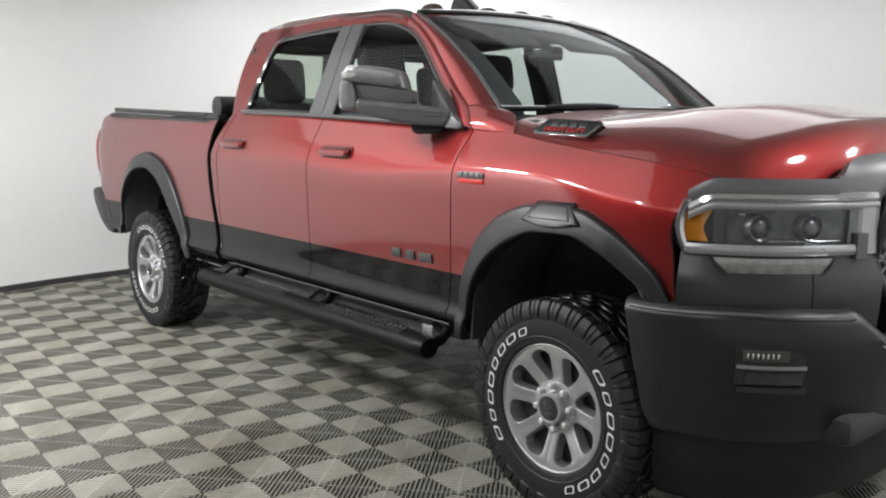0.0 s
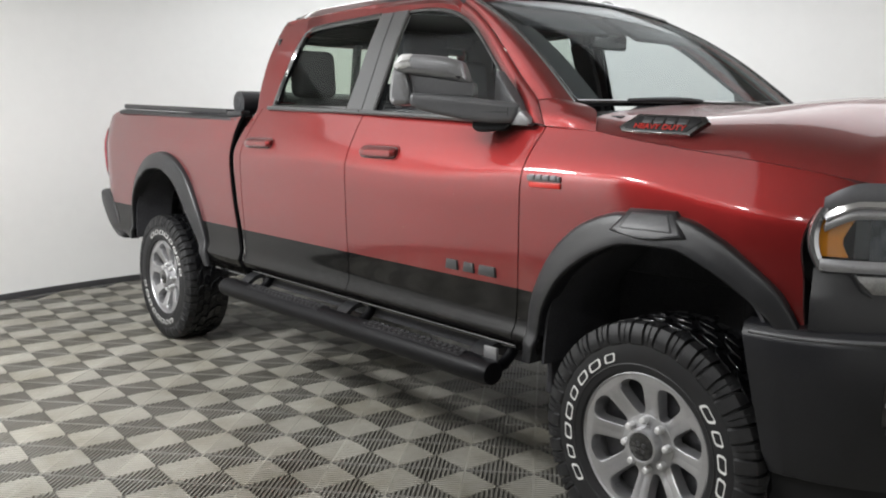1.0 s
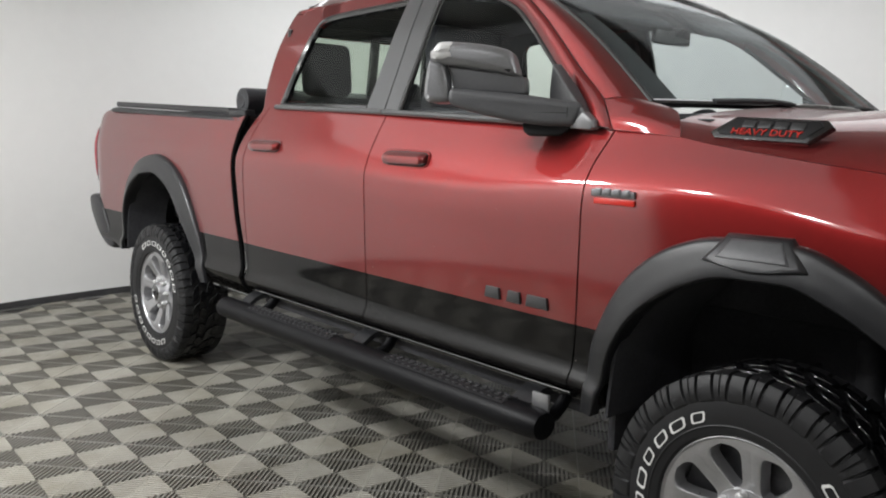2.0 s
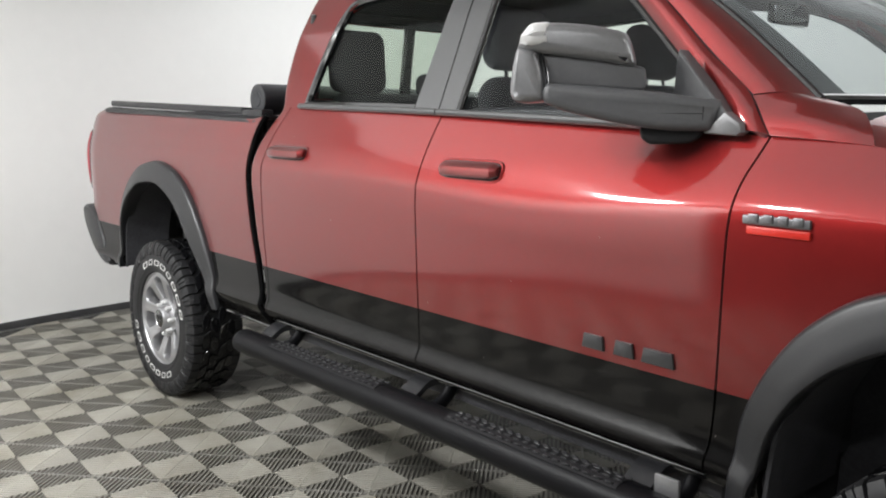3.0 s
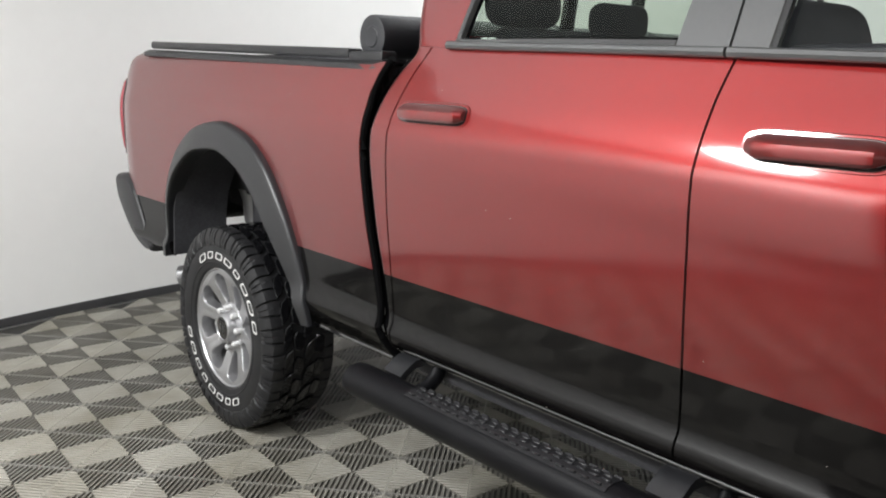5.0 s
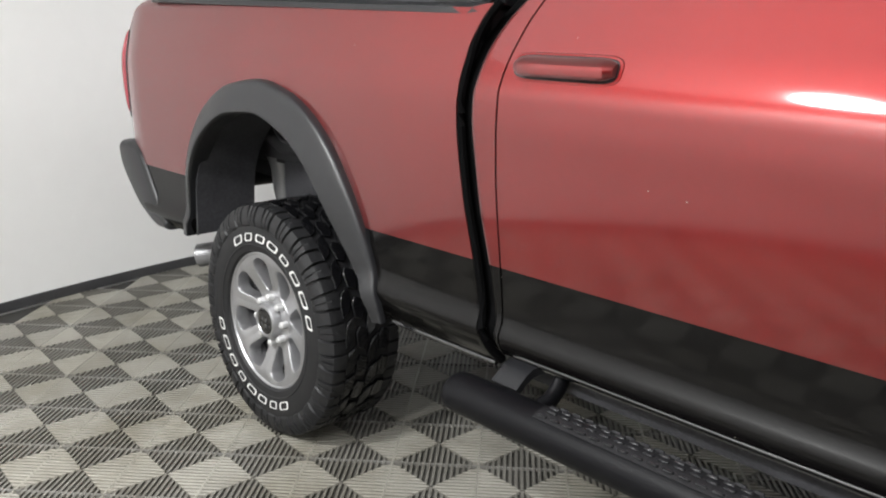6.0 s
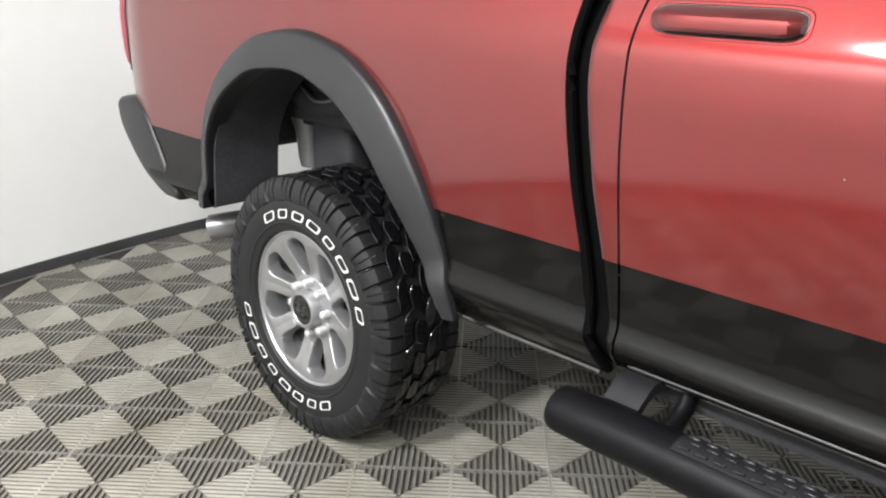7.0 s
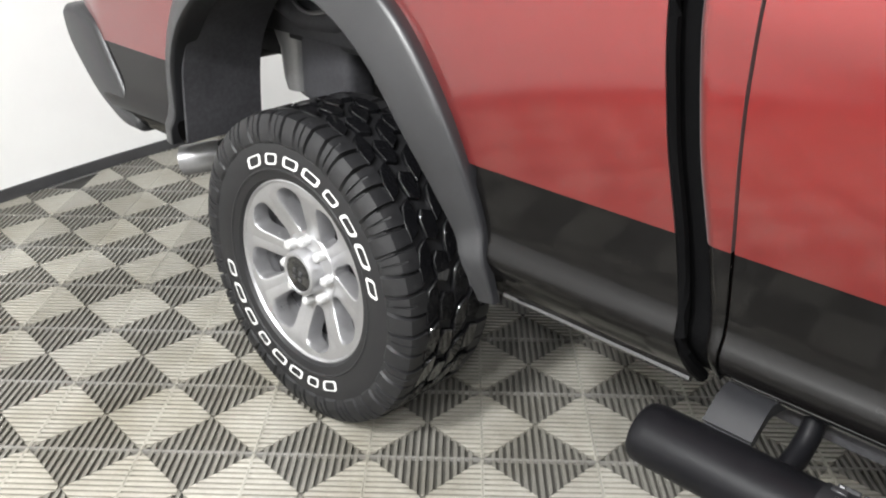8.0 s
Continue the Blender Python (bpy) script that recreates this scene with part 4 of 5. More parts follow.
# ---- chassis ----
for s in (1, -1):
    rail = [(-1.0, 0.42, 0.83), (-0.55, 0.42, 0.82), (0.1, 0.42, 0.80), (0.7, 0.42, 0.62), (2.8, 0.42, 0.60), (3.3, 0.40, 0.72), (4.2, 0.40, 0.72), (4.5, 0.38, 0.66)]
    part("frame_rail", sheet([[(x, YC - s * (w + dw), z + dz) for dw, dz in ((0.04, -0.08), (0.04, 0.08), (-0.04, 0.08), (-0.04, -0.08))] for x, w, z in spline(rail, 40)], 0.012, (0, -s, 0)), DARK, truck)
    for x in (0.0, WHEELBASE):
        part("coil_spring", tube([(x - 0.10 + 0.065 * math.cos(a), YC - s * 0.50 + 0.065 * math.sin(a), 0.46 + 0.30 * a / (12 * math.pi)) for a in np.linspace(0, 12 * math.pi, 120)], 0.010, 6), DARK, truck)
        part("shock_absorber", merged(tube([(x + 0.16, YC - s * 0.60, 0.40), (x + 0.13, YC - s * 0.56, 0.62)], 0.030, 14), tube([(x + 0.13, YC - s * 0.56, 0.62), (x + 0.10, YC - s * 0.52, 0.86)], 0.040, 14)), STEEL_GREY if x == 0 else DARK, truck)
part("cab_floor", rbox((2.15, YC, 0.62), (2.3, 1.62, 0.05), 0.02), DARK, truck)
part("engine_block", rbox((3.75, YC, 0.95), (0.95, 0.68, 0.5), 0.08), DARK, truck)
part("inner_fender", rbox((3.78, YC - 0.52, 1.08), (0.95, 0.06, 0.42), 0.03), DARK, truck)
part("inner_fender", rbox((3.78, YC + 0.52, 1.08), (0.95, 0.06, 0.42), 0.03), DARK, truck)
for s in (1, -1):
    part("inner_splash", merged(rbox((3.78, YC - s * 0.50, 0.68), (0.98, 0.05, 0.50), 0.02), rbox((3.285, YC - s * 0.68, 0.62), (0.03, 0.40, 0.36), 0.01)), DARK, truck)
part("firewall", rbox((3.30, YC, 1.0), (0.05, 1.6, 0.78), 0.02), DARK, truck)
for s in (1, -1):
    part("air_spring", moved(lathe([(0.012, -0.19), (0.050, -0.185), (0.058, -0.15), (0.064, -0.06), (0.082, 0.0), (0.086, 0.09), (0.06, 0.11)], 32), Matrix.Translation((-0.505, YC - s * 0.56, 0.885)) @ Matrix.Rotation(radians(90), 4, "X")), STEEL_GREY, truck, "pale grey suspension bellows with a rounded foot")
    part("spring_hanger", merged(rbox((-0.325, YC - s * 0.575, 0.890), (0.22, 0.11, 0.40), 0.03, 3), tube([(-0.60, YC - s * 0.625, 1.045), (-0.50, YC - s * 0.63, 0.985), (-0.38, YC - s * 0.635, 0.945), (-0.24, YC - s * 0.635, 0.955), (-0.10, YC - s * 0.635, 1.01)], 0.045, 12)), DARK, truck, "dark curved spring hanger")
    part("brake_cable", tube(spline([(-0.42, YC - s * 0.665, 1.00), (-0.30, YC - s * 0.69, 0.965), (-0.20, YC - s * 0.69, 0.985), (-0.12, YC - s * 0.68, 1.05)], 16), 0.006, 8), STEEL_GREY, truck)
for x in (0.0, WHEELBASE):
    part("axle", merged(tube([(x, YC - 0.72, HUB_Z), (x, YC + 0.72, HUB_Z)], 0.05, 16), rbox((x, YC + 0.02, HUB_Z), (0.30, 0.34, 0.28), 0.10, 4)), DARK, truck)
part("spare_wheel", moved(lathe([(0.10, -0.10), (0.32, -0.12), (0.37, -0.08), (0.37, 0.08), (0.32, 0.12), (0.10, 0.10)], 36), Matrix.Translation((-0.72, YC, 0.66)) @ Matrix.Rotation(radians(90), 4, "X")), RUBBER, truck)
part("fuel_tank", rbox((1.0, YC + 0.30, 0.60), (0.9, 0.5, 0.24), 0.05), DARK, truck)
pipe = spline([(2.0, YC - 0.25, 0.52), (0.5, YC - 0.30, 0.55), (-0.25, YC - 0.34, 0.62), (-0.62, YC - 0.58, 0.52), (-0.82, YC - 0.69, 0.445), (-0.90, YC - 0.735, 0.43)], 40)
part("exhaust_pipe", tube(pipe, 0.032, 14), STEEL_GREY, truck)
d = Vector((-0.72, -0.66, -0.16)).normalized()
tip0 = Vector(pipe[-1])
ring = [(0.046, 0.0), (0.050, 0.03), (0.050, 0.14), (0.047, 0.142), (0.045, 0.135), (0.045, 0.02)]
part("exhaust_tip", moved(lathe(ring, 28, cap=False), Matrix.Translation(tip0 - d * 0.08) @ d.to_track_quat("Y", "Z").to_matrix().to_4x4()), STEEL_GREY, truck, "satin steel exhaust tip")

# ---- wheels ----
TYRE_SECTION = [(0.240, 0.118), (0.252, 0.135), (0.275, 0.1405), (0.305, 0.1425), (0.335, 0.1415), (0.362, 0.137), (0.378, 0.130), (0.392, 0.121), (0.400, 0.108), (0.4025, 0.085)]


def block(rings):
    V = [v for ring in rings for v in ring]
    n = len(rings[0])
    return V, grid_faces(len(rings), n, closed=True) + [tuple(range(n)), tuple(range(len(V) - n, len(V)))]


def shoulder_ring(sgn):
    """One moulded shoulder: lugs and grooves run from the tread over the edge onto the sidewall."""
    low = [(0.398, 0.080), (0.399, 0.108), (0.393, 0.1255), (0.380, 0.1340), (0.368, 0.1385), (0.356, 0.1405), (0.345, 0.1412), (0.338, 0.1400)]
    high = [(0.4145, 0.082), (0.4150, 0.112), (0.4085, 0.1290), (0.388, 0.1405), (0.370, 0.1455), (0.357, 0.1462), (0.345, 0.1450), (0.338, 0.1400)]
    count = 25
    cols = ((0.0, 0), (0.060, 0), (0.080, 1), (0.290, 1), (0.305, 2), (0.340, 2), (0.355, 1), (0.545, 1), (0.565, 0), (0.625, 0), (0.645, 3), (0.770, 3), (0.800, 3), (0.980, 3))
    reach = {0: [0, 0, 0, 0, 0, 0, 0, 0], 1: [1, 1, 1, 1, 1, 0.9, 0.2, 0], 2: [1, 1, 0.7, 0.25, 0.3, 0.7, 0.2, 0], 3: [0.75, 0.85, 1, 1, 1, 1, 1, 0]}
    V = []
    for k in range(count):
        for u, kind in cols:
            for n, ((r0, y0), (r1, y1)) in enumerate(zip(low, high)):
                g = reach[kind][n]
                pinch = 0.12 * (u - 0.325 if u < 0.63 else 0.815 - u) * min(n, 5)
                ang = 2 * math.pi * (k + u - pinch * 0.5 + (0.5 if sgn > 0 else 0)) / count
                r, y = r0 + (r1 - r0) * g, y0 + (y1 - y0) * g
                V.append((r * math.cos(ang), sgn * y, r * math.sin(ang)))
    n, m = count * len(cols), len(low)
    F = [(i * m + j, i * m + j + 1, ((i + 1) % n) * m + j + 1, ((i + 1) % n) * m + j) for i in range(n) for j in range(m - 1)]
    return V, F


def lug_ring():
    """Tread: staggered centre blocks with sipes between them."""
    out = []
    count = 26
    for k in range(count):
        a = 2 * math.pi * k / count
        for row, (y, step, turn) in enumerate(((-0.066, 0.25, 0.6), (-0.022, 0.0, -0.7), (0.022, 0.5, 0.7), (0.066, 0.75, -0.6))):
            aa = a + step * 2 * math.pi / count
            V = []
            for r, grow in ((0.398, 1.02), (0.4135, 1.0), (0.4152, 0.93)):
                for u, v in ((-0.44, -0.020), (0.10, -0.020), (0.40, -0.006), (0.44, 0.020), (-0.10, 0.020), (-0.40, 0.006)):
                    ang = aa + (u * 0.9 + turn * v * 8) * grow * 2 * math.pi / count
                    V.append((r * math.cos(ang), y + v * grow, r * math.sin(ang)))
            F = grid_faces(3, 6, closed=True) + [tuple(range(6)), tuple(range(12, 18))]
            out.append((V, F))
    return merged(*out)


def rim_face():
    """A dished alloy face pierced by eight windows, which leave eight broad spokes."""
    face_y = curve((0.062, 0.092), (0.10, 0.092), (0.14, 0.102), (0.18, 0.114), (0.205, 0.120), (0.222, 0.121))
    half_w = curve((0.096, 0.0025), (0.103, 0.0120), (0.120, 0.0215), (0.150, 0.0320), (0.172, 0.0395), (0.188, 0.0420), (0.199, 0.0350), (0.206, 0.0160), (0.209, 0.0025))
    radii = [0.060, 0.080, 0.092, 0.097, 0.101, 0.106, 0.112, 0.120, 0.132, 0.146, 0.160, 0.174, 0.186, 0.193, 0.199, 0.203, 0.206, 0.209, 0.214, 0.222]
    V, F = [], []
    for k in range(8):
        mid = 2 * math.pi * (k + 0.5) / 8
        start = len(V)
        for r in radii:
            hw = half_w(r) * (1 + 0.35 * max(0.0, r - 0.12)) if 0.096 < r < 0.209 else 0.0025
            deep = min(1.0, max(0.0, (hw - 0.0025) / 0.008))
            S = math.pi * r / 8
            cols = []
            for d, y in ((S, 0.0), (hw + (S - hw) * 0.45, -0.0015), (hw + 0.0028, 0.0), (hw + 0.0008, 0.0018), (hw - 0.0016 * deep, 0.012), (hw - 0.003 * deep, 0.045)):
                cols.append((d, face_y(r) - y * (deep if y > 0 else 1)))
            for sgn, seq in ((-1, cols), (1, cols[::-1])):
                for d, y in seq:
                    a = mid + sgn * d / r
                    reach = r + 0.10 * max(0.0, r - 0.12)
                    V.append((reach * math.cos(a), -y, reach * math.sin(a)))
        m = 12
        for i in range(len(radii) - 1):
            for j in range(m - 1):
                if j == 5 and 0.101 <= radii[i] < 0.206:
                    continue
                q = start + i * m + j
                F.append((q, q + 1, q + m + 1, q + m))
    return V, F


WORDS = ((8, 0.0, 111), (8, 176.0, 117))


MARK_SHAPE = [(1, 0.62), (0.78, 1), (-0.78, 1), (-1, 0.62), (-1, -0.62), (-0.78, -1), (0.78, -1), (1, -0.62)]


def sidewall_mark(k, start, sweep):
    """One raised mark of a row on the sidewall: a plain outlined slanted block."""
    mid = radians(start - sweep * (k + 0.5) / 8)
    half = radians(sweep / 8 * 0.40)

    def at(u, v, y):
        r = 0.2935 + 0.0138 * v
        a = mid - half * ((1.0, 0.78, 0.92)[k % 3] * u + 0.16 * v)
        return r * math.cos(a), -y, r * math.sin(a)

    P = MARK_SHAPE
    n = len(P)
    V = []
    for scale_u, scale_v, y in ((1.0, 1.0, 0.1385), (1.0, 1.0, 0.1428), (0.72, 0.76, 0.1428), (0.72, 0.76, 0.1385)):
        V += [at(u * scale_u, v * scale_v, y) for u, v in P]
    return V, [(i * n + j, i * n + (j + 1) % n, ((i + 1) % 4) * n + (j + 1) % n, ((i + 1) % 4) * n + j) for i in range(4) for j in range(n)]


def build_wheel():
    w = empty("wheel", truck)
    full = [(r, -y) for r, y in TYRE_SECTION] + [(r, y) for r, y in reversed(TYRE_SECTION)]
    girth = Matrix.Diagonal((0.972, 1.0, 0.972, 1.0))
    part("tyre", moved(lathe(full, 96, cap=False), girth), RUBBER, w, "black all-terrain tyre")
    part("tread", moved(lug_ring(), girth), TREAD, w, "chunky dressed tread blocks")
    for sgn in (-1, 1):
        part("tyre_shoulder", moved(shoulder_ring(sgn), girth), RUBBER, w, angle=30)
    part("bead_ring", lathe([(0.262, -0.1385), (0.267, -0.1425), (0.270, -0.1415), (0.272, -0.139)], 96, cap=False), RUBBER, w)
    part("rim", lathe([(0.227, -0.112), (0.2315, -0.1235), (0.2355, -0.1275), (0.2390, -0.1262), (0.240, -0.118), (0.236, -0.10), (0.222, -0.09), (0.212, 0.10), (0.236, 0.12)], 72, cap=False), ALLOY, w, "bright alloy rim")
    part("spokes", rim_face(), ALLOY, w, "eight-spoke machined alloy wheel face", angle=28, outward=False)
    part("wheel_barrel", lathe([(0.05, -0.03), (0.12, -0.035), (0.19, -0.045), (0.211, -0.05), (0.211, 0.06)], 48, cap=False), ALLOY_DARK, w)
    part("hub", lathe([(0.098, -0.060), (0.098, -0.0905), (0.094, -0.0945), (0.066, -0.0965), (0.062, -0.099)], 48), ALLOY, w)
    part("centre_cap", lathe([(0.060, -0.09), (0.059, -0.126), (0.055, -0.133), (0.048, -0.134), (0.045, -0.130)], 40), ALLOY, w, "silver centre cap ring")
    part("cap_badge", lathe([(0.0455, -0.126), (0.045, -0.1315), (0.030, -0.1335), (0.004, -0.134)], 40), GLOSS_BLACK, w, "dark centre badge")
    part("cap_mark", merged(*[rbox((sx * 0.011, -0.1345, z), (0.012, 0.003, h), 0.001, 1) for sx in (-1, 1) for z, h in ((0.008, 0.014), (-0.012, 0.010))]), MARK_GREY, w)
    nut = lathe([(0.0125, -0.090), (0.0128, -0.106), (0.0115, -0.114), (0.007, -0.118)], 14)
    data = None
    for k in range(8):
        a = 2 * math.pi * (k + 0.25) / 8
        m = Matrix.Translation((0.079 * math.cos(a), -0.004, 0.080 * math.sin(a)))
        if data is None:
            o = part("lug_nut", nut, LUG_NUT, w, "pale wheel nut")
            data = o.data
        else:
            o = new("lug_nut", data)
            o.parent = w
        o.matrix_basis = m
    return w


wheel = build_wheel()
poses = [(x, s, spin, g0, pose(*settle((x, YC - s * 0.860, HUB_Z)), 0, spin, 0 if s == 1 else 180)) for x, s, spin, g0 in ((0.0, 1, 10, 300), (WHEELBASE, 1, 4, 220), (0.0, -1, 0, 250), (WHEELBASE, -1, 20, 120))]
wheels = [wheel] + [copy_thing(wheel, p[4]) for p in poses[1:]]
for w, (x, s, spin, g0, m) in zip(wheels, poses):
    w.matrix_basis = m
    for (_, off, sweep) in WORDS:
        if s == 1:
            a0 = g0 - off
            for k in range(8):
                part("sidewall_mark", sidewall_mark(k, a0 + spin, sweep), WHITE_MARK, w)

# ---- running boards ----
for s in (1, -1):
    board = empty("step_bar", truck)
    board["label"] = "black tubular side step"
    path = [(0.992, 0.0), (0.9925, 0.046), (0.995, 0.051), (1.002, 0.055), (1.02, 0.057), (1.10, 0.057), (3.05, 0.057), (3.12, 0.055), (3.15, 0.048), (3.158, 0.0)]
    bar = [(x, YC - s * 1.035, 0.512) for x, r in path]
    part("bar", tube(bar, [max(r, 0.004) for x, r in path], 20, squash=0.88), STEP_BLACK, board)
    for x0, x1 in ((1.28, 1.98), (2.34, 3.0)):
        P = [[(x, YC - s * (1.035 + 0.0595 * math.cos(a)), 0.512 + 0.0525 * math.sin(a)) for a in np.linspace(radians(52), radians(150), 10)] for x in np.linspace(x0, x1, 20)]
        pad = part("tread_pad", sheet(P, 0.006, (0, 0, 1)), ROUGH_BLACK, board, "ribbed black rubber step pad")
        bumps = []
        for i in range(int((x1 - x0) / 0.036)):
            for j, a in enumerate((64, 84, 104, 124, 142)):
                a = radians(a)
                c = Vector((x0 + 0.022 + 0.036 * i + (0.012 if j % 2 else 0), YC - s * (1.035 + 0.0605 * math.cos(a)), 0.512 + 0.0535 * math.sin(a)))
                bumps.append(rbox(c, (0.024, 0.011, 0.005), 0.002, 1, turn=Matrix.Rotation(s * (a - math.pi / 2), 4, "X")))
        part("pad_studs", merged(*bumps), SATIN, board)
    for x in (1.15, 2.10, 3.04):
        arm = [(x - 0.035, -0.99, 0.538), (x - 0.035, -0.93, 0.575), (x - 0.01, -0.86, 0.585), (x, -0.70, 0.60)]
        part("bracket", sheet([[(px + dx, YC + s * py, pz + dz) for dx, dz in ((-0.042, 0.012), (0.042, 0.012), (0.042, -0.012), (-0.042, -0.012))] for px, py, pz in spline(arm, 14)], 0.004, (0, -s, 1)), SATIN, board)
        part("bracket_hanger", tube([(x + 0.055, YC - s * 1.0, 0.50), (x + 0.06, YC - s * 0.93, 0.52), (x + 0.062, YC - s * 0.90, 0.545), (x + 0.06, YC - s * 0.86, 0.60)], 0.019, 12, squash=1.3), STEP_BLACK, board)
    part("end_stop", rbox((3.10, YC - s * 1.0, 0.572), (0.07, 0.012, 0.055), 0.004), STEEL_GREY, board)

# ---- bumpers ----


def front_point(t, a, b, n=2.6, xc=4.10):
    """A point of the rounded nose in plan, t from 0 (side) to 1 (middle)."""
    ang = t * math.pi / 2
    return xc + a * math.sin(ang) ** (2 / n), b * math.cos(ang) ** (2 / n)


rows = ((0.44, 0.56, 0.91), (0.46, 0.62, 0.955), (0.52, 0.650, 0.978), (0.64, 0.664, 0.984), (0.655, 0.670, 0.989), (0.78, 0.674, 0.992), (0.838, 0.676, 0.993), (0.850, 0.672, 0.990), (0.872, 0.650, 0.975), (0.878, 0.642, 0.968), (0.886, 0.58, 0.93))
for s in (1, -1):
    P = []
    for z, a, b in rows:
        line_ = []
        for t in np.linspace(0.0, 1.0, 44):
            x, w = front_point(t, a, b)
            zz = z + (0.015 * math.exp(-((t - 0.32) / 0.2) ** 2) if z > 0.8 else 0) - (0.12 * min(1.0, max(0.0, (t - 0.66) / 0.14)) if z > 0.8 else 0)
            back = 0.09 * max(0, 1 - t / 0.10) * (0.885 - z) / 0.4
            line_.append((x + max(0, back), YC - s * w, zz))
        P.append(line_)
    bump = part("front_bumper", sheet(P, 0.02, (1, -s, 0)), BUMPER_BLACK, truck, "satin black front bumper half")
    # thin grey tube stands in for the highlight along the bumper's top edge
    edge = [front_point(t, 0.668, 0.987) for t in np.linspace(0.01, 0.64, 40)]
    part("bumper_highlight", tube([(x, YC - s * w, 0.858 + 0.015 * math.exp(-((t - 0.32) / 0.2) ** 2)) for (x, w), t in zip(edge, np.linspace(0.01, 0.64, 40))], 0.007, 8), SATIN_GREY, bump, "grey tube painted as the highlight on the upper bumper edge")
    dam = []
    for z, a, b in ((0.20, 0.50, 0.86), (0.24, 0.53, 0.885), (0.36, 0.56, 0.91), (0.47, 0.58, 0.93)):
        dam.append([(front_point(t, a, b)[0], YC - s * front_point(t, a, b)[1], z) for t in np.linspace(0.05, 1.0, 24)])
    part("air_dam", sheet(dam, 0.012, (1, -s, 0)), ROUGH_BLACK, bump, "black lower air dam")
    # fog lamp pocket: proud dark frame with a lens strip, a blade and a lower duct
    def on_bumper(t, z, out=0.0):
        x, w = front_point(t, 0.672 + out, 0.99 + out)
        return (x, YC - s * w, z)
    for nm, t0, t1, z0, z1, mat, out in (("fog_recess", 0.30, 0.50, 0.655, 0.775, GLOSS_BLACK, 0.004), ("fog_lens", 0.32, 0.45, 0.735, 0.768, SMOKED, 0.009), ("fog_blade", 0.305, 0.50, 0.712, 0.722, STEEL_GREY, 0.016), ("fog_duct", 0.33, 0.49, 0.665, 0.700, DARK, 0.008), ("fog_lip", 0.31, 0.50, 0.640, 0.655, SATIN, 0.022)):
        part(nm, sheet([[on_bumper(t, z, out) for t in np.linspace(t0, t1, 14)] for z in (z0, z0 * 0.6 + z1 * 0.4, z1)], 0.008, (1, -s, 0)), mat, bump)
    # small chrome blocks stand in for the sparkle of the fog lens
    for k in range(7):
        part("fog_glint", rbox(on_bumper(0.335 + 0.014 * k, 0.752, 0.011), (0.008, 0.008, 0.018), 0.002, 1), CHROME, bump)
    # panel between headlight and bumper, headlight with its bezel, lens, lamps and amber marker
    def on_nose(t, z, out=0.0):
        x, w = front_point(t, NOSE_A + 0.0 + out, 0.957 + out, NOSE_N, NOSE_X + 0.02)
        return (x, YC - s * w, z)
    part("nose_panel", sheet([[on_nose(t, z, o) for t in np.linspace(0.172, 0.546, 26)] for z, o in ((0.885, 0.03), (0.945, 0.034), (0.985, 0.022), (1.02, 0.008), (1.05, 0.0))], 0.015, (1, -s, 0)), SATIN, truck, "satin black panel under the headlight")
    part("nose_panel", sheet([[on_nose(t, z, o) for t in np.linspace(0.550, 0.76, 16)] for z, o in ((0.80, 0.02), (0.90, 0.03), (0.955, 0.032), (0.985, 0.022), (1.02, 0.010), (1.05, 0.004))], 0.015, (1, -s, 0)), SATIN, truck, "satin black panel beside the grille")
    light = empty("headlight", truck)
    light["label"] = "rectangular headlight with grey bezel and amber marker"
    part("backing", sheet([[on_nose(t, z, -0.05) for t in np.linspace(0.17, 0.76, 30)] for z in (1.0, 1.08, 1.16, 1.245)], 0.01, (1, -s, 0)), SATIN, light)
    dip = lambda t, z: z - 0.050 * max(0.0, 1 - (t - 0.175) / 0.10) ** 1.6 if z > 1.15 else z
    for nm, z0, z1, o, mat, t0, t1 in (("upper_bezel", 1.188, 1.214, 0.012, BEZEL, 0.192, 0.742), ("chrome_strip", 1.214, 1.221, 0.015, CHROME, 0.194, 0.745), ("lower_bezel", 1.046, 1.079, 0.014, BEZEL, 0.186, 0.712), ("brow", 1.222, 1.282, 0.004, NOSE_GREY, 0.186, 0.618)):
        part(nm, sheet([[on_nose(t, dip(t, z), o + 0.006 * math.sin(math.pi * v)) for t in np.linspace(t0, t1, 40)] for v, z in ((v, z0 + (z1 - z0) * v) for v in (0, 0.25, 0.5, 0.75, 1))], 0.03, (1, -s, 0)), mat, light)
    rim_t = lambda z: 0.152 + 0.026 * ((z - 1.135) / 0.085) ** 2
    part("outer_bezel", sheet([[on_nose(rim_t(z) + dt, z, o) for dt, o in ((0.0, -0.02), (0.001, 0.006), (0.008, 0.017), (0.018, 0.018), (0.027, 0.008), (0.028, -0.01))] for z in np.linspace(1.047, 1.214, 18)], 0.008, (1, -s, 0)), BEZEL_BRIGHT, light, "bright silver lamp bezel")
    part("inner_bezel", sheet([[on_nose(t, z, o) for t, o in ((0.665, -0.01), (0.69, 0.014), (0.725, 0.016), (0.748, 0.010))] for z in (1.046, 1.08, 1.13, 1.18, 1.213)], 0.03, (1, -s, 0)), BEZEL, light)
    part("bezel_notch", sheet([[on_nose(t, z, 0.022) for t in (0.675, 0.69, 0.708)] for z in (1.034, 1.06, 1.112)], 0.03, (1, -s, 0)), SATIN_GREY, light)
    amber = []
    for k in np.linspace(0, 1, 7):
        z = 1.084 + 0.100 * k
        right = 0.232 + 0.026 * abs(k - 0.42) ** 1.2 / 0.5
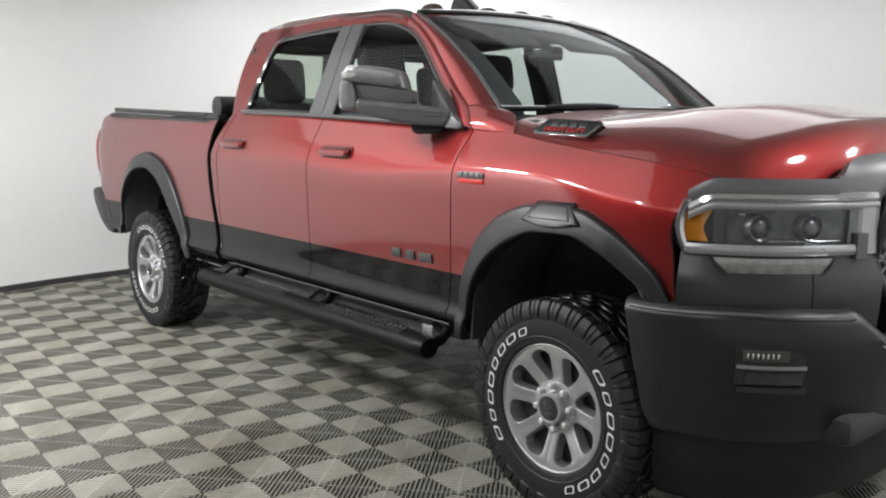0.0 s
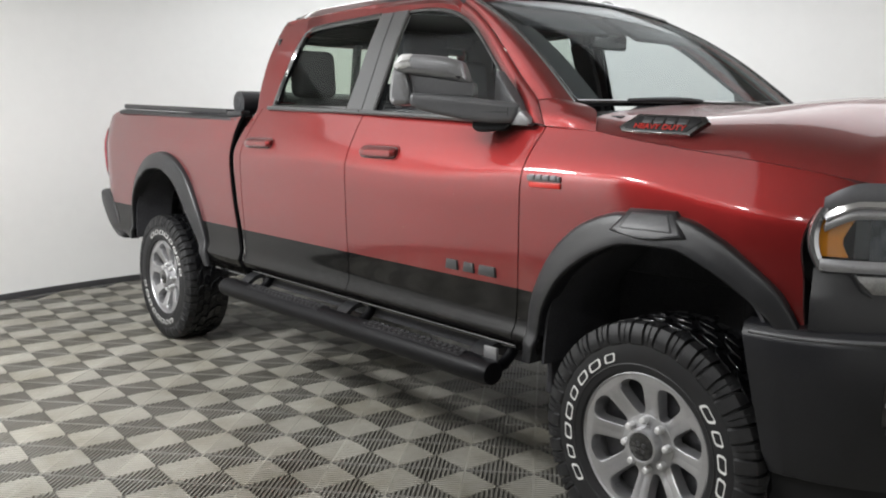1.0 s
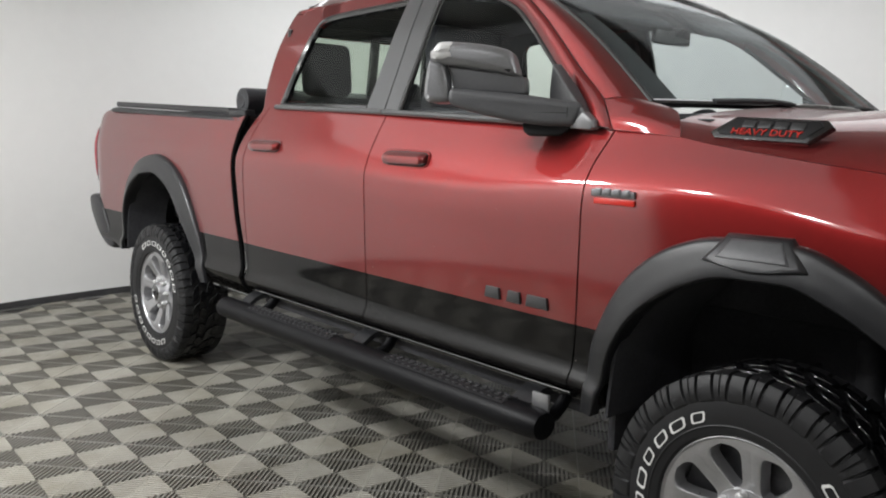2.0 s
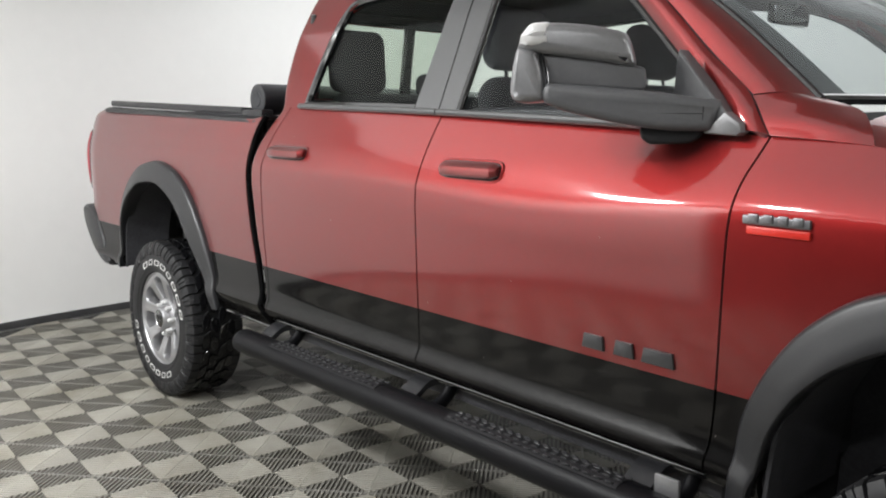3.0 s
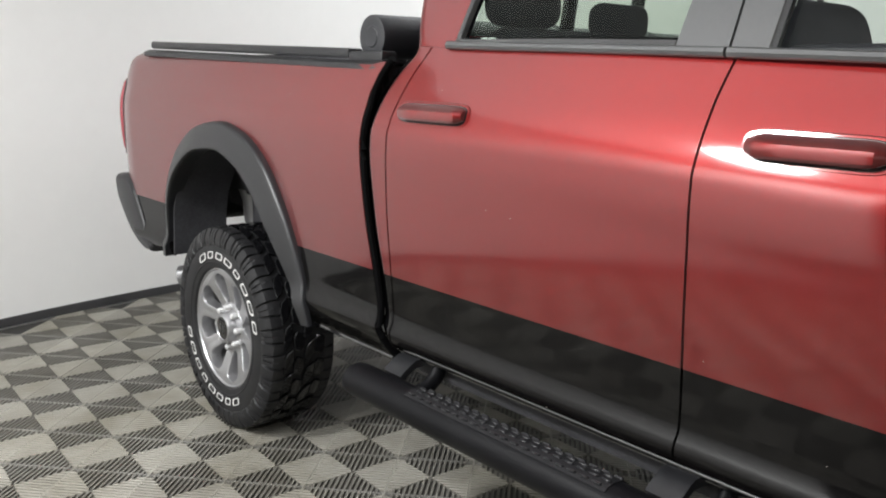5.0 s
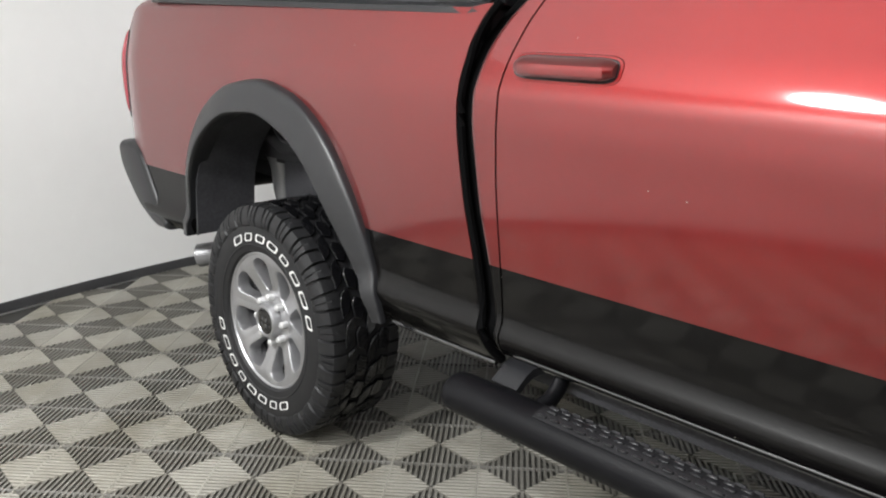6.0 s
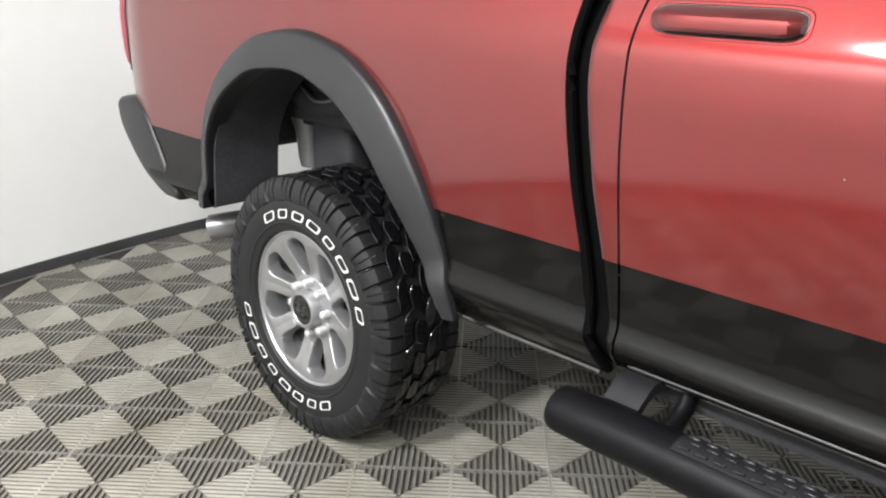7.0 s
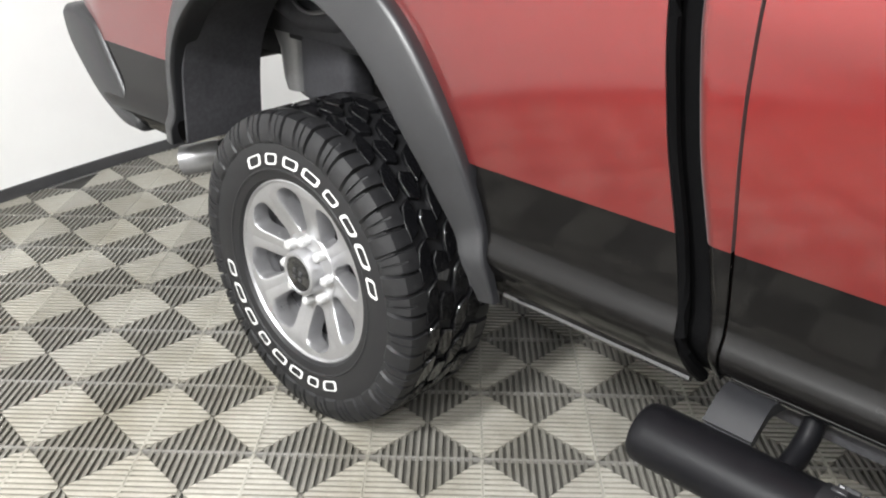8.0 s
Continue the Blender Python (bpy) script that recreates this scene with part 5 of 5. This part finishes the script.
        amber.append([on_nose(t, z, 0.0) for t in np.linspace(0.182 - 0.010 * math.sin(math.pi * k), right, 7)])
    part("amber_marker", sheet(amber, 0.02, (1, -s, 0)), AMBER, light, "amber side marker lens")
    part("lamp_block", sheet([[on_nose(t, z, -0.022) for t in np.linspace(0.30, 0.66, 18)] for z in (1.075, 1.11, 1.15, 1.186)], 0.015, (1, -s, 0)), LAMP_INNER, light)
    part("lamp_divider", sheet([[on_nose(t, z, -0.008) for t in (0.262, 0.28, 0.298)] for z in (1.08, 1.13, 1.186)], 0.03, (1, -s, 0)), GLOSS_BLACK, light)
    for t in (0.39, 0.54):
        c = Vector(on_nose(t, 1.130, -0.012))
        turn = Matrix.Translation(c) @ Vector((1, -0.45 * s, 0)).to_track_quat("Y", "Z").to_matrix().to_4x4()
        bowl = part("projector_ring", moved(lathe([(0.034, 0.012), (0.040, 0.016), (0.045, 0.006), (0.047, -0.02)], 32, cap=False), turn), LAMP_INNER, light)
        part("projector", moved(lathe([(0.004, 0.020), (0.018, 0.017), (0.029, 0.008), (0.034, -0.004)], 28), turn), LAMP_INNER, bowl)
    # chrome block modelled as a glint inside the lamp
    part("lamp_glint", rbox(on_nose(0.345, 1.172, -0.006), (0.020, 0.018, 0.006), 0.002), CHROME, light)
    part("lower_guide", tube([on_nose(t, 1.090, 0.0) for t in np.linspace(0.42, 0.63, 14)], 0.003, 6), CHROME, light)
    lens = part("lens", sheet([[on_nose(t, z, 0.008) for t in np.linspace(0.176, 0.68, 30)] for z in (1.076, 1.11, 1.15, 1.190)], 0.004, (1, -s, 0)), LENS, light)
    lens.visible_shadow = False
    strip = [[on_nose(0.266 + 0.055 * k + (0.335 - 0.09 * k) * u, 1.040 - 0.060 * k, 0.026 - 0.012 * k + 0.004 * math.sin(math.pi * k)) for u in np.linspace(0, 1, 16)] for k in np.linspace(0, 1, 6)]
    part("lower_strip_lens", sheet(strip, 0.02, (1, -s, 0)), CLEAR_STRIP, light, "clear lower lamp strip")
    part("strip_rim", tube([on_nose(t, z, 0.022 - 0.1 * (1.04 - z)) for t, z in ((0.262, 1.044), (0.285, 1.005), (0.318, 0.976), (0.44, 0.970), (0.566, 0.976), (0.59, 1.005), (0.606, 1.044))], 0.007, 8), SATIN, light)
    # grille surround
    part("grille_surround", tube([on_nose(t, z, 0.012) for t, z in ((1.0, 1.30), (0.88, 1.292), (0.80, 1.262), (0.774, 1.21), (0.760, 1.12), (0.752, 1.02), (0.760, 0.95), (0.80, 0.90), (0.88, 0.875), (1.0, 0.87))], 0.022, 12), SATIN, truck)
    # the nose trim swells from the brow up over the grille
    swell = curve((0.60, 0.0), (0.635, 0.012), (0.67, 0.058), (0.72, 0.078), (0.80, 0.086), (1.0, 0.09))
    part("nose_trim", sheet([[on_nose(t, 1.222 + (0.060 + swell(t)) * k, 0.006 - (0.05 * swell(t) / 0.09 + 0.006) * k ** 2) for t in np.linspace(0.619, 1.0, 30)] for k in np.linspace(0, 1, 9)], 0.03, (1, -s, 0.4)), NOSE_GREY, truck, "satin grey trim over the grille")
P = [[(4.60 - 0.10 * (w / 0.5) ** 2, YC + w, z) for w in np.linspace(-0.50, 0.50, 13)] for z in np.linspace(0.87, 1.29, 7)]
grille = part("grille", sheet(P, 0.02, (1, 0, 0)), DARK, truck)
lattice = []
for sgn in (1, -1):
    for k in range(-13, 14):
        pts = [(4.66 - 0.10 * (w / 0.5) ** 2, YC + w, 1.08 + sgn * 0.9 * (w - 0.055 * k)) for w in np.linspace(-0.47, 0.47, 60)]
        pts = [p for p in pts if 0.885 < p[2] < 1.285]
        if len(pts) > 3:
            lattice.append(tube(pts, 0.007, 6))
part("grille_mesh", merged(*lattice), NOSE_GREY, grille, "grey honeycomb grille mesh")
part("skid_plate", rbox((4.55, YC, 0.50), (0.35, 1.3, 0.10), 0.04), DARK, truck)

section = [(x + 0.03, z) for x, z in ((-1.20, 0.912), (-1.10, 0.885), (-1.02, 0.79), (-0.945, 0.69), (-0.86, 0.60), (-0.87, 0.575), (-0.95, 0.575), (-1.10, 0.625), (-1.22, 0.72), (-1.295, 0.82), (-1.305, 0.875), (-1.27, 0.908))]
outline = spline(section + section[:1], 60)[:-1]
along = np.roll(outline, -1, 0) - np.roll(outline, 1, 0)
inward = np.stack([along[:, 1], -along[:, 0]], 1) / np.linalg.norm(along, axis=1, keepdims=True)
if (inward * (outline.mean(0) - outline)).sum() < 0:
    inward = -inward
for s in (1, -1):
    rings = [[(x, YC - s * w, z) for x, z in outline + inward * d] for w, d in ((0.62, 0.0), (0.925, 0.0), (0.940, 0.002), (0.950, 0.007), (0.956, 0.014), (0.958, 0.022))]
    part("rear_bumper_end", (np.array(rings).reshape(-1, 3).tolist(), grid_faces(6, len(outline), closed=True) + [tuple(range(len(outline))), tuple(range(5 * len(outline), 6 * len(outline)))]), SATIN, truck, "satin black rear bumper end")
part("rear_bumper", rbox((-1.22, YC, 0.76), (0.16, 1.30, 0.24), 0.04, 3), SATIN, truck)

# ---- door handles, badges ----
for s in (1, -1):
    for key, x0, x1, zc in (("rear", 1.085, 1.365, 1.312), ("front", 2.16, 2.425, 1.298)):
        base = side_w((x0 + x1) / 2, zc)
        mid = (x0 + x1) / 2
        # the black plate stands in for the shade around the grip
        for nm, grow, mat, out, label in (("handle_cup", 0.010, RED, 0.0030, "red recess plate"), ("handle_gap", 0.004, GLOSS_BLACK, 0.0050, "black plate for the shade behind the handle")):
            rim_ = []
            for k in range(32):
                a = 2 * math.pi * k / 32
                rim_.append((mid + 0.002 + (0.5 * (x1 - x0) + grow) * math.copysign(abs(math.cos(a)) ** 0.28, math.cos(a)), (0.026 + grow) * math.copysign(abs(math.sin(a)) ** 0.55, math.sin(a)) - 0.002))
            rings_ = [[(x, YC - s * (base + d_ - 0.30 * dz * k), zc + dz * k) for x, dz in rim_] for d_, k in ((-0.008, 1.0), (out - 0.002, 1.0), (out, 0.94))]
            part(nm, (np.array(rings_).reshape(-1, 3).tolist(), grid_faces(3, 32, closed=True) + [tuple(range(32)), tuple(range(64, 96))]), mat, doors[s, key], label)
        grip = []
        for u in (0.0, 0.02, 0.06, 0.12, 0.30, 0.60, 0.88, 0.94, 0.98, 1.0):
            deep = min(1.0, 0.30 + 7.0 * u) if u < 0.5 else min(1.0, 0.55 + 9.0 * (1 - u))
            tall = min(1.0, 0.55 + 4.2 * u) if u < 0.5 else min(1.0, 0.62 + 4.5 * (1 - u))
            grip.append([(x0 + (x1 - x0) * u, YC - s * (base + 0.003 + w * deep - 0.30 * dz * tall), zc + dz * tall) for w, dz in ((0.0, -0.025), (0.016, -0.024), (0.024, -0.018), (0.030, -0.004), (0.031, 0.006), (0.026, 0.013), (0.014, 0.023), (0.0, 0.025))])
        part("door_handle", (np.array(grip).reshape(-1, 3).tolist(), grid_faces(10, 8, closed=True) + [tuple(range(8)), tuple(range(72, 80))]), RED, doors[s, key], "red painted door handle", angle=34)
    # model mark on the front door: three plain grey blocks; engine mark on the fender: a chrome bar over a red one
    for x, wd in ((2.820, 0.074), (2.922, 0.064), (3.026, 0.096)):
        z = 0.870
        blk = prism([(x - wd / 2, z - 0.019), (x + wd / 2, z - 0.019), (x + wd / 2 - 0.006, z + 0.019), (x - wd / 2 + 0.006, z + 0.019)], YC - s * (side_w(x, z) - 0.002), YC - s * (side_w(x, z) + 0.008), 0.002)
        part("mark_block", blk, MARK_GREY, doors[s, "front"], "dark grey raised mark block")
    mark = part("fender_mark", rbox((3.312, YC - s * (side_w(3.31, 1.235) + 0.003), 1.236), (0.155, 0.010, 0.020), 0.003), BADGE_METAL, truck, "chrome bar over a red bar")
    part("red_bar", rbox((3.318, YC - s * (side_w(3.31, 1.213) + 0.003), 1.213), (0.145, 0.009, 0.018), 0.003), RED_MARK, mark)
    for k in range(4):
        part("chrome_tooth", rbox((3.262 + 0.034 * k, YC - s * (side_w(3.31, 1.238) + 0.008), 1.240), (0.024, 0.008, 0.020), 0.003), BADGE_METAL, mark)

# ---- door mirrors ----
PALE_LENS = plain("pale_lamp_lens", (0.70, 0.70, 0.69), 0.25, vary=0.04, coat=0.8)


def on_mirror(u, z, n, s):
    """A point of the swept-back mirror head: u from its outer end towards the door, n out of its front."""
    return (2.754 + 0.791 * u + 0.611 * n, YC - s * (1.145 - 0.611 * u + 0.791 * n), z + 0.015)


def housing(outline, back, front, r, s):
    """A moulded shell over an outline in (u, z): rounded into its front face, slightly domed."""
    line_ = np.array(spline(outline + [outline[0]], 72))[:-1]
    d = np.roll(line_, -1, 0) - np.roll(line_, 1, 0)
    nrm = np.stack([d[:, 1], -d[:, 0]], 1) / np.maximum(1e-6, np.linalg.norm(d, axis=1))[:, None]
    area = np.sum(line_[:, 0] * np.roll(line_[:, 1], -1) - np.roll(line_[:, 0], -1) * line_[:, 1])
    nrm *= 1 if area > 0 else -1
    mid, half = (line_[:, 0].min() + line_[:, 0].max()) / 2, (line_[:, 0].max() - line_[:, 0].min()) / 2
    rings = [(0.008, back), (0.0, back + 0.008), (0.0, front - r)]
    rings += [(r * (1 - math.cos(a)), front - r + r * math.sin(a)) for a in np.linspace(0.25, math.pi / 2, 6)]
    V = []
    for inset, n in rings:
        for (u, z), (nu, nz) in zip(line_, nrm):
            dome = 0.010 * (1 - ((u - mid) / half) ** 2) if n > front - r else 0.0
            V.append(on_mirror(u - nu * inset, z - nz * inset, n + dome, s))
    m = len(line_)
    return V, grid_faces(len(rings), m, closed=True) + [tuple(range(m)), tuple(range(len(V) - m, len(V)))]


for s in (1, -1):
    mir = empty("door_mirror", truck)
    mir["label"] = "large black tow mirror with a satin grey cap"
    for nm, mat, outline, back, front, r, label in (
            ("mirror_arm", MIRROR_SHELL, [(0.037, 1.536), (0.109, 1.531), (0.276, 1.518), (0.398, 1.503), (0.445, 1.498), (0.450, 1.490), (0.438, 1.462), (0.418, 1.426), (0.350, 1.426), (0.272, 1.432), (0.167, 1.450), (0.080, 1.471), (0.028, 1.495), (0.026, 1.515)], -0.075, 0.050, 0.020, "black lower mirror housing"),
            ("mirror_waist", MIRROR_SHELL, [(0.015, 1.606), (0.053, 1.602), (0.169, 1.587), (0.262, 1.574), (0.270, 1.566), (0.273, 1.530), (0.262, 1.518), (0.109, 1.526), (0.030, 1.530)], -0.070, 0.026, 0.010, "dark mirror waist"),
            ("mirror_cap", MIRROR_CAP, [(-0.036, 1.622), (-0.026, 1.650), (0.004, 1.670), (0.049, 1.673), (0.118, 1.669), (0.186, 1.659), (0.224, 1.646), (0.237, 1.620), (0.247, 1.580), (0.240, 1.575), (0.169, 1.585), (0.053, 1.600), (0.002, 1.606), (-0.022, 1.610)], -0.070, 0.052, 0.026, "satin grey upper mirror cap"),
            ("mirror_lamp", PALE_LENS, [(-0.034, 1.626), (-0.024, 1.650), (0.002, 1.672), (0.036, 1.674), (0.047, 1.660), (0.048, 1.634), (0.040, 1.621), (0.0, 1.619)], -0.030, 0.056, 0.022, "pale clear end lamp"),
            ("mirror_end", MIRROR_CAP, [(-0.036, 1.621), (-0.010, 1.618), (0.010, 1.612), (0.020, 1.580), (0.030, 1.536), (0.032, 1.500), (0.020, 1.490), (-0.018, 1.488), (-0.043, 1.494), (-0.054, 1.517), (-0.051, 1.556), (-0.044, 1.599)], -0.060, 0.040, 0.020, "satin grey mirror end"),
            ("mirror_foot", ROUGH_BLACK, [(0.262, 1.434), (0.266, 1.410), (0.292, 1.392), (0.376, 1.396), (0.410, 1.424), (0.400, 1.436), (0.330, 1.440)], -0.070, 0.018, 0.010, "")):
        part(nm, housing(outline, back, front, r, s), mat, mir, label, angle=50)
    part("mirror_glass", housing([(-0.020, 1.600), (-0.010, 1.640), (0.020, 1.655), (0.170, 1.645), (0.215, 1.630), (0.232, 1.590), (0.240, 1.540), (0.200, 1.525), (0.040, 1.520), (-0.010, 1.530), (-0.024, 1.560)], -0.081, -0.070, 0.003, s), MIRROR, mir, "mirror glass")
    part("mirror_edge", tube([on_mirror(u, z, n, s) for u, z, n in ((0.022, 1.605, 0.036), (0.034, 1.570, 0.034), (0.040, 1.532, 0.038))], 0.004, 6), CHROME, mir)
    part("arm_seam", tube([on_mirror(0.402, z, 0.051, s) for z in (1.490, 1.470, 1.448)], 0.0010, 6), GAP_BLACK, mir)
    part("arm_slot", tube([on_mirror(u, 1.466, 0.051, s) for u in (0.290, 0.345, 0.400)], 0.0010, 6), GAP_BLACK, mir)

# ---- cabin ----
def seat(x, y, wide, rear=False):
    st = empty("rear_seat" if rear else "front_seat", truck)
    tilt = Matrix.Rotation(radians(-10 if rear else -14), 4, "Y")
    part("cushion", rbox((x + 0.28, y, 1.0), (0.52, wide, 0.16), 0.06, 4), FABRIC, st)
    part("backrest", rbox((x, y, 1.32), (0.17, wide - (0.0 if rear else 0.05), 0.60 if not rear else 0.50), 0.07, 5, turn=tilt, taper=(0.8, 1.0 if rear else 0.80)), FABRIC, st)
    return st


for y in (YC - 0.42, YC + 0.42):
    st = seat(2.06, y, 0.52)
    part("headrest", rbox((1.965, y, 1.745), (0.12, 0.29, 0.22), 0.055, 4, turn=Matrix.Rotation(radians(-10), 4, "Y")), FABRIC, st)
    for dy in (-0.06, 0.06):
        part("headrest_post", tube([(1.99, y + dy, 1.56), (1.975, y + dy, 1.70)], 0.008, 8), CHROME, st)
bench = seat(1.22, YC, 1.40, rear=True)
for y in (YC - 0.585, YC + 0.585):
    part("headrest", rbox((1.20, y, 1.69), (0.10, 0.27, 0.25), 0.06, 4, turn=Matrix.Rotation(radians(-6), 4, "Y")), FABRIC, bench)
part("headrest", rbox((1.18, YC - 0.11, 1.605), (0.09, 0.25, 0.11), 0.04, 4), FABRIC, bench)
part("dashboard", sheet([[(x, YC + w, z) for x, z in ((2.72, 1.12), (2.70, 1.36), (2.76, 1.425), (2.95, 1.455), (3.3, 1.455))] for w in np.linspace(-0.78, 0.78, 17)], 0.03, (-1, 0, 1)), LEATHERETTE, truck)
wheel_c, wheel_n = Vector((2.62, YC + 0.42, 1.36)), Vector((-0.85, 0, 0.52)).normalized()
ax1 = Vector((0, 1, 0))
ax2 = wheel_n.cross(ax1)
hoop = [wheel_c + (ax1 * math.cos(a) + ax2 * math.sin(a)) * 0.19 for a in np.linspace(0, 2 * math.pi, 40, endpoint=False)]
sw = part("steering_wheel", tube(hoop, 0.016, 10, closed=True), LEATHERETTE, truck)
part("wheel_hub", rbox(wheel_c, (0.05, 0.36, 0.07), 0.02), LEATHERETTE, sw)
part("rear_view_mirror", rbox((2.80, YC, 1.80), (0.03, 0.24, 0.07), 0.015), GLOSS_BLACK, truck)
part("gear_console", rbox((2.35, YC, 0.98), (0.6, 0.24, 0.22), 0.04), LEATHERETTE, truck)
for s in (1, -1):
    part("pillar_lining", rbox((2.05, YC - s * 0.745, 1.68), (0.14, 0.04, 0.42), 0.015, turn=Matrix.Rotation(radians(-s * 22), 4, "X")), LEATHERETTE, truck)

# ---- floor: subfloor and ribbed tiles ----
TILE, TILE_AT, TILE_TURN = 0.281, (0.052, -1.096), 42.35
tagged(part("floor", rbox((2.6, -2.0, -0.05), (14.0, 16.0, 0.1), 0.002), SLAB), "dark subfloor under ribbed grey checkered tiles", "floor", kind="structure")
floor = bpy.data.objects["floor"]


def tile_shape():
    """One tile: four triangles of ribs square to their own edge, inside a thin rim."""
    V, F, M = [], [], []

    def bar(x0, x1, y0, y1a, y1b, mat, quarter):
        # a rib along y with a slanted far end, turned by quarters
        c, s_ = ((1, 0), (0, 1), (-1, 0), (0, -1))[quarter]
        k = len(V)
        for z, g in ((-0.002, 0.0), (0.0125, 0.0008)):
            for x, y in ((x0 + g, y0), (x1 - g, y0), (x1 - g, y1b), (x0 + g, y1a)):
                V.append((x * c - y * s_, x * s_ + y * c, z))
        for f in ((4, 5, 6, 7), (0, 1, 5, 4), (1, 2, 6, 5), (2, 3, 7, 6), (3, 0, 4, 7)):
            F.append(tuple(k + i for i in f))
            # sides of the light ribs take the darker slot tone, painted shade
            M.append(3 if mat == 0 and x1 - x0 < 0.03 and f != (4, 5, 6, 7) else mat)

    def web(z, mat, quarter):
        # the sheet that the ribs of one triangle stand on
        c, s_ = ((1, 0), (0, 1), (-1, 0), (0, -1))[quarter]
        k = len(V)
        for x, y in ((-h + 0.002, -h + 0.001), (h - 0.002, -h + 0.001), (0.0, -0.001)):
            V.append((x * c - y * s_, x * s_ + y * c, z))
        F.append((k, k + 1, k + 2))
        M.append(mat)

    h = TILE / 2 - 0.0006
    count = 15
    pitch = 2 * h / count
    for q in range(4):
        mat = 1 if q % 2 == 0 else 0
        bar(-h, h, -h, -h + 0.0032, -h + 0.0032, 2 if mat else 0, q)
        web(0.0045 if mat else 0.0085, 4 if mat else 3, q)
        for i in range(count):
            xc = -h + pitch * (i + 0.5)
            half = pitch * (0.275 if mat else 0.345)
            x0, x1 = xc - half, xc + half
            y0 = -h + 0.0032
            ya, yb = -abs(x0) - 0.001, -abs(x1) - 0.001
            if min(ya, yb) > y0 + 0.002:
                bar(x0, x1, y0, ya, yb, mat, q)
    return V, F, M


tv, tf, tm = tile_shape()
spin = Matrix.Translation((*TILE_AT, 0)) @ Matrix.Rotation(radians(TILE_TURN), 4, "Z")
cells = []
room = [tuple(p) for p in line] + [(5.3, -4.6), (1.0, -4.6)]


def inside(px, py):
    hit = False
    for (ax, ay), (bx, by) in zip(room, room[1:] + room[:1]):
        if (ay > py) != (by > py) and px < (bx - ax) * (py - ay) / (by - ay) + ax:
            hit = not hit
    return hit


for i in range(-34, 40):
    for j in range(-34, 40):
        c = spin @ Vector(((i + 0.5) * TILE, (j + 0.5) * TILE, 0.0))
        if inside(c.x, c.y) and -2.6 < c.x < 8 and -4.5 < c.y < 4.2:
            cells.append((c.x, c.y, i, j))
cells.sort(key=lambda c: abs(c[1] + 1.5) + 0.35 * abs(c[0] - 0.9))
tile_mesh = bpy.data.meshes.new("floor_tile")
tile_mesh.from_pydata(tv, [], tf)
for m in (TILE_LIGHT, TILE_DARK, TILE_EDGE, TILE_SLOT, TILE_DEEP):
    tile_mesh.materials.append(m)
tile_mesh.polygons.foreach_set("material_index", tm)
for x, y, i, j in cells[:300]:
    t_ = new("floor_tile", tile_mesh)
    t_.parent = floor
    t_.matrix_basis = Matrix.Translation((x, y, 0.0006 * ((i * 7 + j * 13) % 5) / 4 - 0.0012)) @ Matrix.Rotation(radians(TILE_TURN), 4, "Z")
TV, c_, s_ = np.array(tv), math.cos(radians(TILE_TURN)), math.sin(radians(TILE_TURN))
turned = np.stack([TV[:, 0] * c_ - TV[:, 1] * s_, TV[:, 0] * s_ + TV[:, 1] * c_, TV[:, 2]], 1)
rest = cells[300:]
allv = np.concatenate([turned + (x, y, 0.0) for x, y, _, _ in rest])
far = bpy.data.meshes.new("floor_tiles_far")
far.from_pydata(allv.tolist(), [], [tuple(i + k * len(tv) for i in f) for k in range(len(rest)) for f in tf])
for m in (TILE_LIGHT, TILE_DARK, TILE_EDGE, TILE_SLOT, TILE_DEEP):
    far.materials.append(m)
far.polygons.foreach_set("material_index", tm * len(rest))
fo = new("floor_tiles", far)
fo.parent = floor
tagged(fo, "ribbed grey floor tiles further off", kind="stuff")
